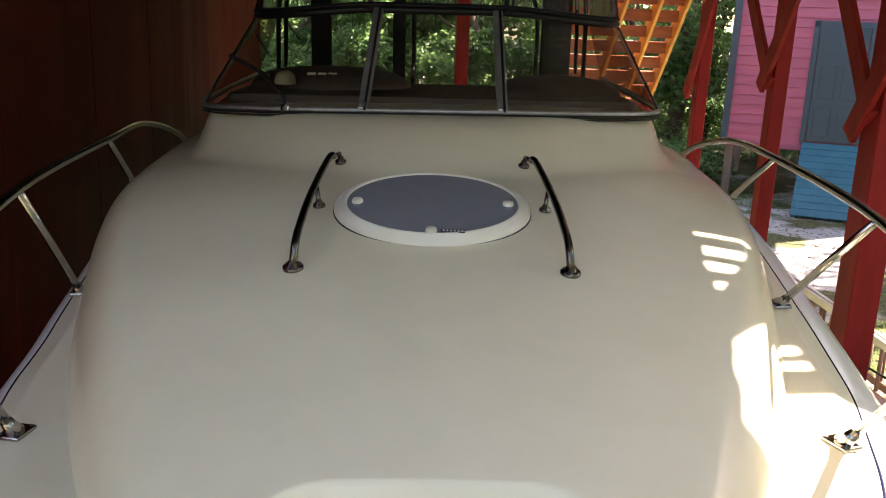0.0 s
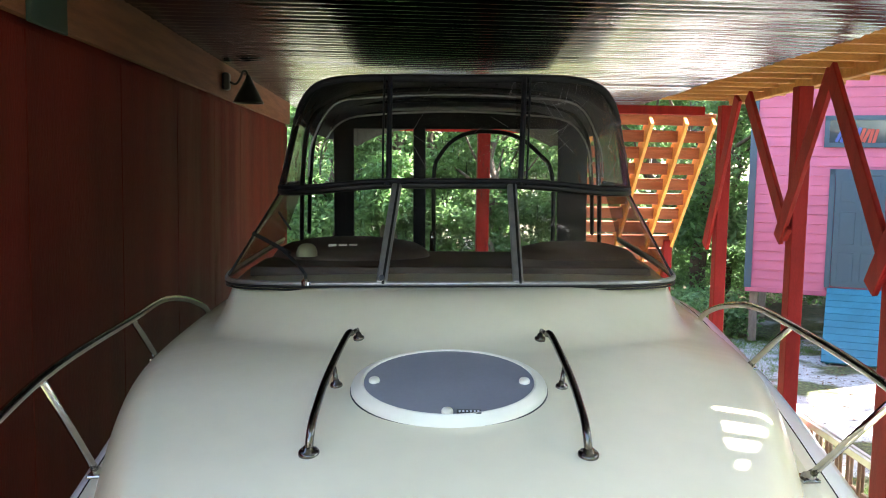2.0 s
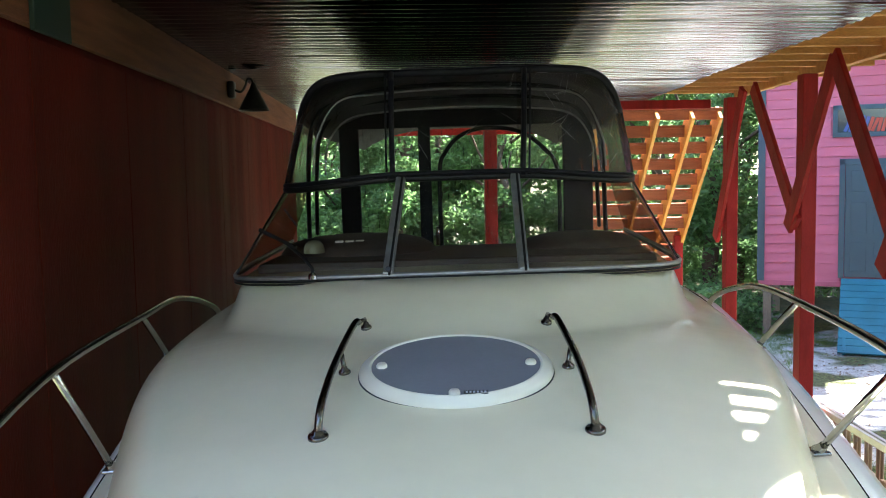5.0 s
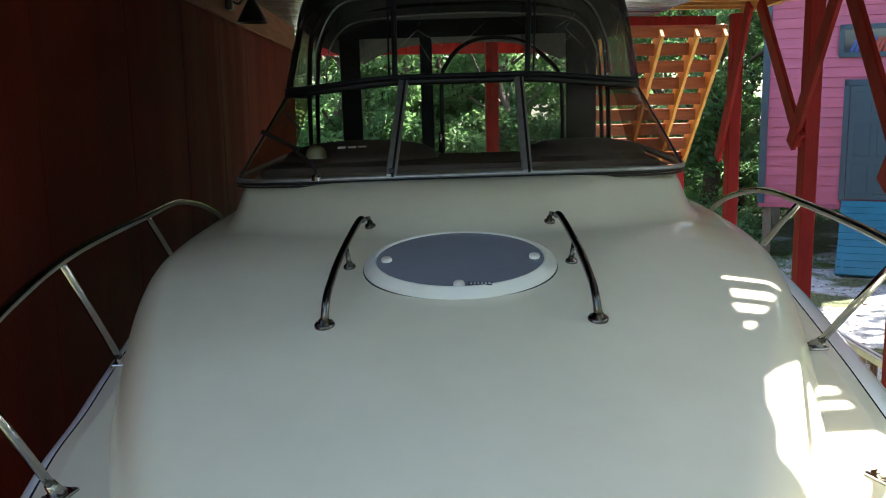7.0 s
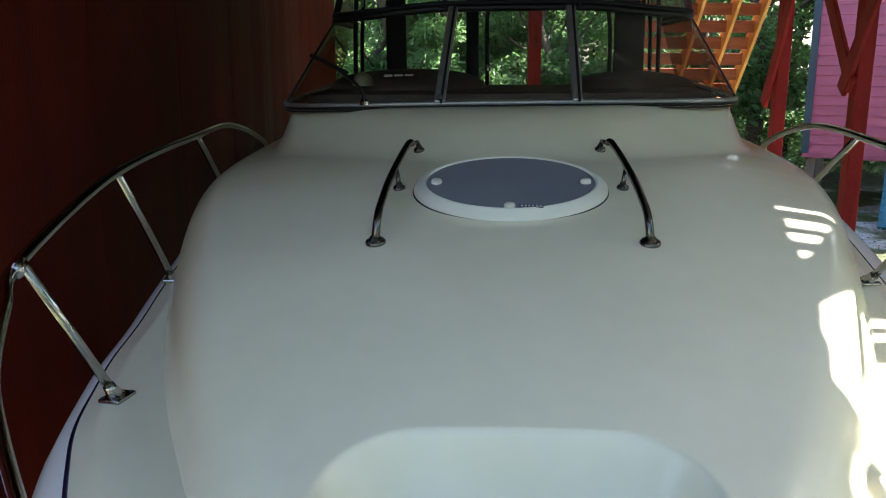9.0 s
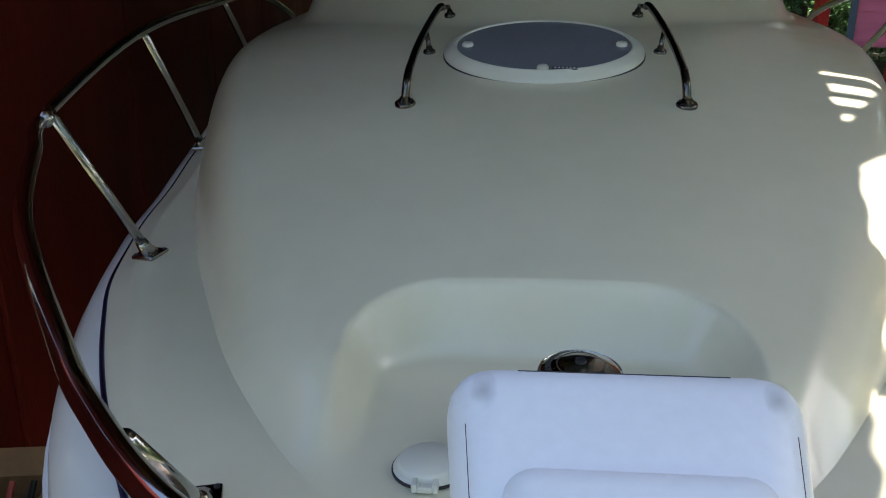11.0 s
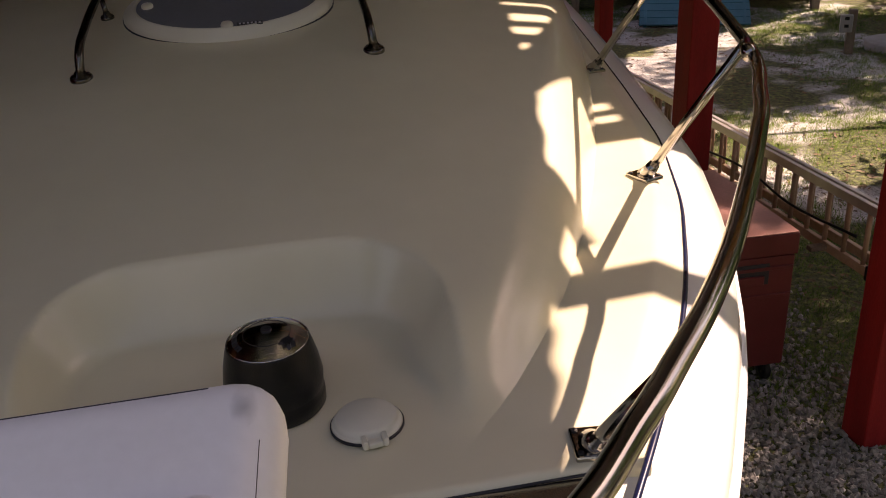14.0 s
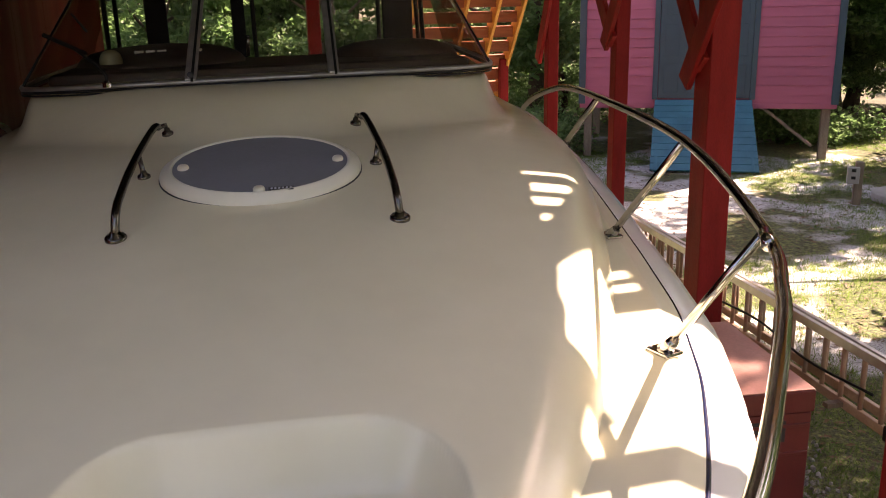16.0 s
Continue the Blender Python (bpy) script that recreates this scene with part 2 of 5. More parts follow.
def leaf_material(name, a, b):
    m = mat(name, a, 0.5, color2=b, scale=0.7, island=0.3)
    n, l = m.node_tree.nodes, m.node_tree.links
    p = n["Principled BSDF"]
    src = p.inputs["Base Color"].links[0].from_socket
    t = n.new("ShaderNodeBsdfTranslucent")
    l.new(src, t.inputs[0])
    mx = n.new("ShaderNodeMixShader")
    mx.inputs[0].default_value = 0.6
    l.new(p.outputs[0], mx.inputs[1])
    l.new(t.outputs[0], mx.inputs[2])
    l.new(mx.outputs[0], n["Material Output"].inputs[0])
    return m


M["leaf"] = leaf_material("leaves", (0.115, 0.21, 0.06), (0.06, 0.135, 0.038))
M["leaf2"] = leaf_material("leaves_light", (0.20, 0.33, 0.13), (0.115, 0.23, 0.08))
M["grass"] = leaf_material("grass_blades", (0.20, 0.29, 0.065), (0.10, 0.18, 0.04))


def ground_material():
    m = bpy.data.materials.new("sandy_yard")
    m.use_nodes = True
    n, l = m.node_tree.nodes, m.node_tree.links
    b = n["Principled BSDF"]
    b.inputs["Roughness"].default_value = 0.95
    tc = n.new("ShaderNodeTexCoord")
    def noise_node(s, d=5.0):
        no = n.new("ShaderNodeTexNoise")
        no.inputs["Scale"].default_value, no.inputs["Detail"].default_value = s, d
        l.new(tc.outputs["Object"], no.inputs[0])
        return no.outputs[0]
    def ramp(src, stops):
        r = n.new("ShaderNodeValToRGB")
        while len(r.color_ramp.elements) < len(stops):
            r.color_ramp.elements.new(0.5)
        for e, (p, c) in zip(r.color_ramp.elements, stops):
            e.position, e.color = p, (*c, 1)
        l.new(src, r.inputs[0])
        return r.outputs[0]
    sand = ramp(noise_node(9), [(0.3, (0.36, 0.35, 0.335)), (0.7, (0.60, 0.595, 0.58))])
    grass = ramp(noise_node(22), [(0.3, (0.035, 0.05, 0.018)), (0.5, (0.10, 0.105, 0.045)), (0.7, (0.19, 0.235, 0.06))])
    spot = n.new("ShaderNodeVectorMath")
    spot.operation = "DISTANCE"
    spot.inputs[1].default_value = (5.4, 12.2, 0.0)
    l.new(tc.outputs["Object"], spot.inputs[0])
    worn = n.new("ShaderNodeMapRange")
    worn.inputs[1].default_value, worn.inputs[2].default_value, worn.inputs[3].default_value, worn.inputs[4].default_value = 1.0, 5.5, 0.12, 0.0
    l.new(spot.outputs["Value"], worn.inputs[0])
    bare = n.new("ShaderNodeMath")
    l.new(noise_node(0.7, 12.0), bare.inputs[0])
    l.new(worn.outputs[0], bare.inputs[1])
    where = ramp(bare.outputs[0], [(0.535, (0, 0, 0)), (0.60, (1, 1, 1))])
    mx = n.new("ShaderNodeMix")
    mx.data_type = "RGBA"
    l.new(where, mx.inputs[0])
    l.new(grass, mx.inputs[6])
    l.new(sand, mx.inputs[7])
    litter = ramp(noise_node(55, 3.0), [(0.36, (0.30, 0.26, 0.22)), (0.47, (1, 1, 1)), (0.62, (1, 1, 1)), (0.72, (1.25, 1.2, 1.1))])
    ml = n.new("ShaderNodeMix")
    ml.data_type, ml.blend_type = "RGBA", "MULTIPLY"
    ml.inputs[0].default_value = 0.85
    l.new(mx.outputs[2], ml.inputs[6])
    l.new(litter, ml.inputs[7])
    mx = ml
    far = n.new("ShaderNodeVectorMath")
    far.operation = "DISTANCE"
    far.inputs[1].default_value = (4.5, 6.0, 0.0)
    l.new(tc.outputs["Object"], far.inputs[0])
    edge = n.new("ShaderNodeMath")
    edge.operation = "MULTIPLY_ADD"
    edge.inputs[1].default_value = 4.0
    l.new(noise_node(0.4), edge.inputs[0])
    l.new(far.outputs["Value"], edge.inputs[2])
    band = n.new("ShaderNodeMapRange")
    band.inputs[1].default_value, band.inputs[2].default_value = 12.5, 16.0
    l.new(edge.outputs[0], band.inputs[0])
    floor_ = ramp(noise_node(5), [(0.35, (0.035, 0.045, 0.018)), (0.65, (0.10, 0.075, 0.04))])
    mw = n.new("ShaderNodeMix")
    mw.data_type = "RGBA"
    l.new(band.outputs[0], mw.inputs[0])
    l.new(mx.outputs[2], mw.inputs[6])
    l.new(floor_, mw.inputs[7])
    l.new(mw.outputs[2], b.inputs["Base Color"])
    bp = n.new("ShaderNodeBump")
    bp.inputs["Strength"].default_value, bp.inputs["Distance"].default_value = 0.6, 0.03
    l.new(noise_node(40), bp.inputs["Height"])
    l.new(bp.outputs[0], b.inputs["Normal"])
    return m


M["ground"] = ground_material()


def smear_material():
    """A soft-edged grey smudge that thins out towards its rim."""
    m = bpy.data.materials.new("smear")
    m.use_nodes = True
    n, l = m.node_tree.nodes, m.node_tree.links
    b = n["Principled BSDF"]
    b.inputs["Base Color"].default_value, b.inputs["Roughness"].default_value = (0.16, 0.17, 0.20, 1), 0.6
    tc = n.new("ShaderNodeTexCoord")
    d = n.new("ShaderNodeVectorMath")
    d.operation = "DISTANCE"
    d.inputs[1].default_value = (0.5, 0.5, 0.5)
    l.new(tc.outputs["Generated"], d.inputs[0])
    no = n.new("ShaderNodeTexNoise")
    no.inputs["Scale"].default_value = 3.0
    l.new(tc.outputs["Generated"], no.inputs[0])
    ad = n.new("ShaderNodeMath")
    ad.operation = "MULTIPLY_ADD"
    ad.inputs[1].default_value = -0.35
    l.new(no.outputs[0], ad.inputs[0])
    l.new(d.outputs["Value"], ad.inputs[2])
    mr = n.new("ShaderNodeMapRange")
    mr.inputs[1].default_value, mr.inputs[2].default_value, mr.inputs[3].default_value, mr.inputs[4].default_value = -0.2, 0.3, 0.42, 0.0
    l.new(ad.outputs[0], mr.inputs[0])
    l.new(mr.outputs[0], b.inputs["Alpha"])
    return m


M["smear"] = smear_material()


def stain_wall():
    """Pale upright water streaks over part of the plywood."""
    m = M["wall"]
    n, l = m.node_tree.nodes, m.node_tree.links
    b = n["Principled BSDF"]
    src = b.inputs["Base Color"].links[0].from_socket
    tc = n.new("ShaderNodeTexCoord")
    mp = n.new("ShaderNodeMapping")
    mp.inputs["Scale"].default_value = (1.0, 1.8, 0.28)
    l.new(tc.outputs["Object"], mp.inputs[0])
    no = n.new("ShaderNodeTexNoise")
    no.inputs["Scale"].default_value, no.inputs["Detail"].default_value = 1.5, 9.0
    l.new(mp.outputs[0], no.inputs[0])
    sep = n.new("ShaderNodeSeparateXYZ")
    l.new(tc.outputs["Object"], sep.inputs[0])
    w = n.new("ShaderNodeMath")
    w.operation = "SUBTRACT"
    w.inputs[1].default_value = 6.9
    l.new(sep.outputs[1], w.inputs[0])
    a = n.new("ShaderNodeMath")
    a.operation = "ABSOLUTE"
    l.new(w.outputs[0], a.inputs[0])
    band = n.new("ShaderNodeMapRange")
    band.inputs[1].default_value, band.inputs[2].default_value, band.inputs[3].default_value, band.inputs[4].default_value = 0.3, 1.9, 1.0, 0.0
    l.new(a.outputs[0], band.inputs[0])
    st = n.new("ShaderNodeMapRange")
    st.inputs[1].default_value, st.inputs[2].default_value = 0.42, 0.66
    l.new(no.outputs[0], st.inputs[0])
    mu = n.new("ShaderNodeMath")
    mu.operation = "MULTIPLY"
    l.new(band.outputs[0], mu.inputs[0])
    l.new(st.outputs[0], mu.inputs[1])
    mx = n.new("ShaderNodeMix")
    mx.data_type = "RGBA"
    mx.inputs[7].default_value = (0.165, 0.060, 0.042, 1)
    l.new(mu.outputs[0], mx.inputs[0])
    l.new(src, mx.inputs[6])
    l.new(mx.outputs[2], b.inputs["Base Color"])


stain_wall()


# ---- building tools ----
def empty(name, m=None):
    ob = new(name)
    if m is not None:
        ob.matrix_world = m
    return ob


def part(name, bm, material, parent=None, label="", smooth=False):
    me = bpy.data.meshes.new(name)
    if smooth:
        for f in bm.faces:
            f.smooth = True
    bm.to_mesh(me)
    bm.free()
    me.materials.append(M[material])
    ob = new(name, me)
    if parent is not None:
        ob.parent = parent
    if label:
        ob["label"] = label
    return ob


def sheet(name, verts, faces, material, parent=None, label="", smooth=True):
    me = bpy.data.meshes.new(name)
    me.from_pydata([tuple(v) for v in verts], [], faces)
    me.update()
    if smooth:
        me.polygons.foreach_set("use_smooth", [True] * len(me.polygons))
    me.materials.append(M[material])
    ob = new(name, me)
    if parent is not None:
        ob.parent = parent
    if label:
        ob["label"] = label
    return ob


def box(bm, c, s, bevel=0.0, m=None, seg=2):
    """A box of size s round c, with bevelled edges."""
    r = bmesh.ops.create_cube(bm, size=1.0, matrix=(m or Matrix()) @ Matrix.Translation(c) @ Matrix.Diagonal((*s, 1)))
    if bevel:
        es = list({e for v in r["verts"] for e in v.link_edges})
        bmesh.ops.bevel(bm, geom=es, offset=bevel, segments=seg, affect="EDGES", profile=0.5)
    return bm


def boxed(c, s, bevel=0.0, m=None, seg=2):
    return box(bmesh.new(), c, s, bevel, m, seg)


def beam(a, b, w, h, up=(0, 0, 1), bevel=0.006):
    """A squared timber from a to b, w wide and h high."""
    a, b = Vector(a), Vector(b)
    y = (b - a).normalized()
    x = y.cross(Vector(up)).normalized()
    z = x.cross(y)
    m = Matrix((x, y, z)).transposed().to_4x4()
    m.translation = (a + b) / 2
    return boxed((0, 0, 0), (w, (b - a).length, h), bevel, m, 1)


def smooth_path(pts, n=8):
    """Points along a Catmull-Rom curve through pts."""
    p = [Vector(q) for q in pts]
    p = [2 * p[0] - p[1]] + p + [2 * p[-1] - p[-2]]
    out = []
    for i in range(1, len(p) - 2):
        for k in range(n):
            t = k / n
            a, b, c, d = p[i - 1], p[i], p[i + 1], p[i + 2]
            out.append(0.5 * (2 * b + (c - a) * t + (2 * a - 5 * b + 4 * c - d) * t * t + (3 * b - a - 3 * c + d) * t ** 3))
    out.append(p[-2])
    return out


def tube(pts, r, seg=12, bm=None, caps=True):
    """A round tube along pts; r is one radius or one for each point."""
    bm = bm or bmesh.new()
    pts = [Vector(p) for p in pts]
    rings, side = [], None
    for i, p in enumerate(pts):
        d = (pts[min(i + 1, len(pts) - 1)] - pts[max(i - 1, 0)]).normalized()
        if side is None:
            side = d.cross(Vector((0.13, 0.31, 1))).normalized()
        side = (side - d * side.dot(d)).normalized()
        up = d.cross(side)
        rr = r[i] if isinstance(r, (list, tuple)) else r
        rings.append([bm.verts.new(p + (side * math.cos(a) + up * math.sin(a)) * rr) for a in [2 * math.pi * k / seg for k in range(seg)]])
    for a, b in zip(rings, rings[1:]):
        for k in range(seg):
            bm.faces.new((a[k], a[(k + 1) % seg], b[(k + 1) % seg], b[k]))
    if caps:
        bm.faces.new(rings[0][::-1])
        bm.faces.new(rings[-1])
    return bm


def lathe(profile, seg=32, m=None, bm=None):
    """A turned shape from (radius, height) pairs."""
    bm = bm or bmesh.new()
    m = m or Matrix()
    rings = []
    for r, z in profile:
        if r < 1e-5:
            rings.append([bm.verts.new(m @ Vector((0, 0, z)))])
        else:
            rings.append([bm.verts.new(m @ Vector((r * math.cos(2 * math.pi * k / seg), r * math.sin(2 * math.pi * k / seg), z))) for k in range(seg)])
    for a, b in zip(rings, rings[1:]):
        for k in range(seg):
            j = (k + 1) % seg
            if len(a) == 1 and len(b) == 1:
                continue
            if len(a) == 1:
                bm.faces.new((a[0], b[j], b[k]))
            elif len(b) == 1:
                bm.faces.new((a[k], a[j], b[0]))
            else:
                bm.faces.new((a[k], a[j], b[j], b[k]))
    bmesh.ops.recalc_face_normals(bm, faces=bm.faces)
    return bm




def interp(x, table):
    xs, ys = zip(*table)
    return float(np.interp(x, xs, ys))


def smoothstep(t):
    t = min(1.0, max(0.0, t))
    return t * t * (3 - 2 * t)


def soft_interp(x, table, w=0.07):
    """Interpolation with its corners rounded off over about w."""
    return sum(interp(x + d * w, table) * k for d, k in ((-1, 0.15), (-0.5, 0.22), (0, 0.26), (0.5, 0.22), (1, 0.15)))


# ---- ground and setting ----
def ground_height(x, y):
    near = 1.0 if max(abs(x), abs(y)) < 40 else 0.0
    return near * 0.03 * (noise.noise(Vector((x * 0.5, y * 0.5, 0))) - 0.2) if (x > 3.6 or y > 9) else 0.0


def ground():
    ax = [-1500, -400, -120, -60] + [float(v) for v in np.linspace(-30, 40, 141)] + [60, 120, 400, 1500]
    n = len(ax)
    v = [(x, y, ground_height(x, y)) for y in ax for x in ax]
    f = [(j * n + i, j * n + i + 1, (j + 1) * n + i + 1, (j + 1) * n + i) for j in range(n - 1) for i in range(n - 1)]
    tagged(sheet("ground", v, f, "ground"), "pale sandy yard with thin patchy grass", "ground", kind="structure")


ground()

WALL_X, CEIL = -1.35, 3.80
# left wall in plywood sheets with narrow joints, and the board along its top
wall = tagged(part("wall_west", boxed((WALL_X - 0.09, 6.64, 1.9), (0.14, 9.48, 3.8), 0.0), "wall"), "dark red stained plywood wall under the deck", "wall", kind="structure")
for i in range(8):
    y0 = 3.47 - 1.22 + 1.14 * i
    part("panel", boxed((WALL_X - 0.009, y0 + 0.57, 1.75), (0.018, 1.132, 3.5), 0.003), "wall", wall)
trim = tagged(part("trim", boxed((WALL_X + 0.012, 6.64, 3.665), (0.04, 9.48, 0.27), 0.004), "trimwood"), "orange-brown board along the top of the wall", "trim", kind="structure")
tagged(part("wall_south", boxed((WALL_X - 0.75, 1.2, 1.9), (0.14, 1.4, 3.8), 0.0), "wall"), "dark red stained plywood wall beside the bay", "wall", kind="structure")
tagged(part("wall_return", boxed((WALL_X - 0.42, 1.97, 1.9), (0.52, 0.1, 3.8), 0.0), "wall"), "dark red stained plywood wall beside the bay", "wall", kind="structure")


def corrugated(x0, x1, y0, y1, z, pitch=0.118, amp=0.009, ragged=1.0, skew=0.0, edge=None):
    """Ribbed sheeting whose ribs run along x, each a little uneven, with a ragged end."""
    rnd = random.Random(4)
    ribs = int((y1 - y0) / pitch) + 1
    bow = [(rnd.uniform(0.7, 1.25), rnd.uniform(-0.003, 0.003), rnd.uniform(-0.012, 0.012)) for _ in range(ribs + 1)]
    xs = [x0 + (x1 - x0) * k / 10 for k in range(11)]
    v, f = [], []
    ny = ribs * 10
    for j in range(ny + 1):
        q = j / 10
        i = min(int(q), ribs - 1)
        t = q - i
        wave = math.sin(2 * math.pi * q) * (bow[i][0] * (1 - t) + bow[i + 1][0] * t) * amp
        off = bow[i][1] * (1 - t) + bow[i + 1][1] * t
        reach = interp(y0 + q * pitch, edge) - x1 if edge else 0.0
        for k, x in enumerate(xs):
            sag = 0.006 * noise.noise(Vector((x * 0.8, q * 0.21, 1.0)))
            v.append((x + (ragged * (bow[i][2] * 0.7 + 0.008 * math.sin(2 * math.pi * q)) + skew * (y1 - y0 - q * pitch) + reach if k == 10 else 0), y0 + q * pitch, z + wave + off + sag))
    for j in range(ny):
        for i in range(10):
            a = j * 11 + i
            f.append((a, a + 11, a + 12, a + 1))
    return v, f


v, f = corrugated(WALL_X, 2.75, 2.9, 10.7, CEIL, edge=[(2.9, 2.75), (3.9, 2.74), (4.5, 2.60), (5.4, 2.655), (7.7, 2.725), (9.5, 2.86), (10.7, 2.88)])
tagged(sheet("ceiling", v, f, "roofing"), "corrugated galvanised metal sheeting under the deck", "ceiling", kind="structure")
# unseen front sheets; their slanted edges are set to cast the foredeck shadow
for y0, y1, x1, skew in ((1.85, 2.9, 2.13, 0.06), (0.62, 1.85, 2.232, -0.27)):
    v, f = corrugated(WALL_X, x1, y0, y1, CEIL + 0.03, amp=0.005, ragged=0.0, skew=skew)
    tagged(sheet("ceiling_front", v, f, "roofing"), "corrugated galvanised metal sheeting under the deck", "ceiling", kind="structure")
v, f = corrugated(WALL_X, 2.4, 10.7, 14.2, CEIL + 0.01)
tagged(sheet("ceiling_back", v, f, "roofing"), "corrugated galvanised metal sheeting under the deck", "ceiling", kind="structure")
# deck boards above
deck = tagged(part("deck_above", boxed((1.75, 6.9, CEIL + 0.27), (6.2, 8.0, 0.03), 0.0), "joist"), "wooden deck boards above the boat bay", "deck", kind="structure")
part("deck_board", boxed((0.11, 1.76, CEIL + 0.27), (2.92, 2.28, 0.03), 0.0), "joist", deck)
part("deck_board", boxed((0.48, 12.6, CEIL + 0.27), (3.66, 3.4, 0.03), 0.0), "joist", deck)
# unseen boards, spaced so that their gaps throw sun stripes on the foredeck
for y0, y1 in ((2.34, 2.362), (2.400, 2.438), (2.484, 2.510), (2.560, 2.606), (2.630, 2.91)):
    part("deck_board", boxed((2.90, (y0 + y1) / 2, CEIL + 0.05), (1.6, y1 - y0, 0.03), 0.0), "joist", deck)
for x0, x1 in ((2.42, 2.575), (2.665, 3.7)):
    part("deck_board", boxed(((x0 + x1) / 2, 2.64, CEIL + 0.085), (x1 - x0, 0.55, 0.03), 0.0), "joist", deck)
part("deck_board", boxed((2.62, 2.40, CEIL + 0.085), (0.10, 0.08, 0.03), 0.0), "joist", deck)
# unseen diagonal plate, added to cast the slanting band of shade
bm_ = bmesh.new()
low = [bm_.verts.new((x, y, CEIL + 0.078)) for x, y in ((2.07, 2.05), (2.76, 2.735), (2.56, 2.95), (2.13, 2.20))]
top = [bm_.verts.new(q.co + Vector((0, 0, 0.02))) for q in low]
bm_.faces.new(low[::-1])
bm_.faces.new(top)
for k in range(4):
    bm_.faces.new((low[k], low[(k + 1) % 4], top[(k + 1) % 4], top[k]))
part("gusset", bm_, "joist", deck)
# unseen blocks, added to shape the edge of the sun patch
part("packing", boxed((2.215, 1.943, CEIL + 0.035), (0.24, 0.085, 0.03), 0.0), "joist", deck)
part("outrigger", boxed((2.75, 1.77, CEIL + 0.05), (1.2, 0.085, 0.05), 0.0), "joist", deck)
for i in range(18):
    y = 2.96 + 0.4 * i
    part("joist", boxed((1.32, y, CEIL + 0.125), (5.3, 0.045, 0.225), 0.004), "joist", deck)

# posts with their braces, and the beam on them
POSTS = [(2.97, 3.05, 0.17), (3.03, 5.07, 0.19), (3.37, 7.27, 0.125), (3.56, 9.5, 0.125)]


def post(x, y, w, braces, lean):
    """A post with braces on its inner face; each brace is (foot along y, foot height, head along y). lean: how the line of posts runs outwards."""
    ob = empty("deck_post", pose(x, y, 0))
    tagged(ob, "square wooden deck post painted barn red with angled braces", "post", "deck posts")
    part("shaft", boxed((0, 0, CEIL / 2 - 0.03), (w, w, CEIL - 0.06), 0.008), "redpaint", ob)
    for k, (foot, low, head) in enumerate(braces):
        off = -w / 2 - 0.022 - 0.003 * k
        part("brace", beam((off, foot, low), (off + lean * (head - y), head - y, CEIL - 0.035), 0.14, 0.04, (1, 0, 0)), "redpaint", ob)
    return ob


post(*POSTS[0], ((-0.03, 2.5, 4.0),), 0.03)
post(*POSTS[1], ((-0.03, 2.45, 6.27), (0.17, 2.33, 4.12)), 0.155)
post(*POSTS[2], ((-0.03, 2.5, 8.60), (0.14, 2.46, 6.42)), 0.12)
post(*POSTS[3], ((0.20, 2.20, 8.78),), 0.085)
bm_ = beam((POSTS[0][0] + 0.14, 2.6, CEIL + 0.01), (POSTS[3][0] + 0.14, 9.7, CEIL + 0.01), 0.06, 0.12)
tagged(part("deck_beam", bm_, "joist"), "orange-brown timber beam carrying the deck joists", "beam", kind="structure")
tagged(part("end_beam", beam((0.2, 9.9, CEIL - 0.095), (3.47, 9.9, CEIL - 0.095), 0.06, 0.10), "redpaint"), "red painted beam across the far end", "beam", kind="structure")
tagged(part("end_fascia", beam((-1.35, 14.26, CEIL - 0.10), (2.4, 14.26, CEIL - 0.10), 0.05, 0.20), "redpaint"), "reddish board closing the far end of the deck", "beam", kind="structure")
tagged(part("back_post", boxed((1.0, 10.0, 1.85), (0.14, 0.14, 3.7), 0.008), "redpaint"), "red painted post at the far end of the bay", "post")


def stair():
    ob = tagged(empty("staircase", pose(-0.10, 11.0, 0.05)), "open wooden staircase with orange stringers and reddish treads", "stairs")
    n, rise, run = 18, 0.205, 0.185
    for x in (2.55, 3.28, 3.72, 4.07):
        part("stringer", beam((x, 0.0, 3.64), (x, n * run, 0.02), 0.24, 0.045, (1, 0, 0)), "stairwood", ob)
    for i in range(n):
        z = 3.75 - rise * (i + 0.35)
        part("tread", boxed((3.31, run * i + 0.14, z), (1.62, 0.25, 0.038), 0.004), "tread", ob)
        part("riser", boxed((3.31, run * i + 0.03, z - 0.075), (1.60, 0.022, 0.11), 0.003), "tread", ob)
    for x in (2.55, 4.1):
        part("newel", boxed((x, n * run + 0.05, 0.55), (0.09, 0.09, 1.1), 0.006), "redpaint", ob)
    part("support", boxed((4.02, 1.5, 1.0), (0.12, 0.12, 2.0), 0.006), "redpaint", ob)


stair()


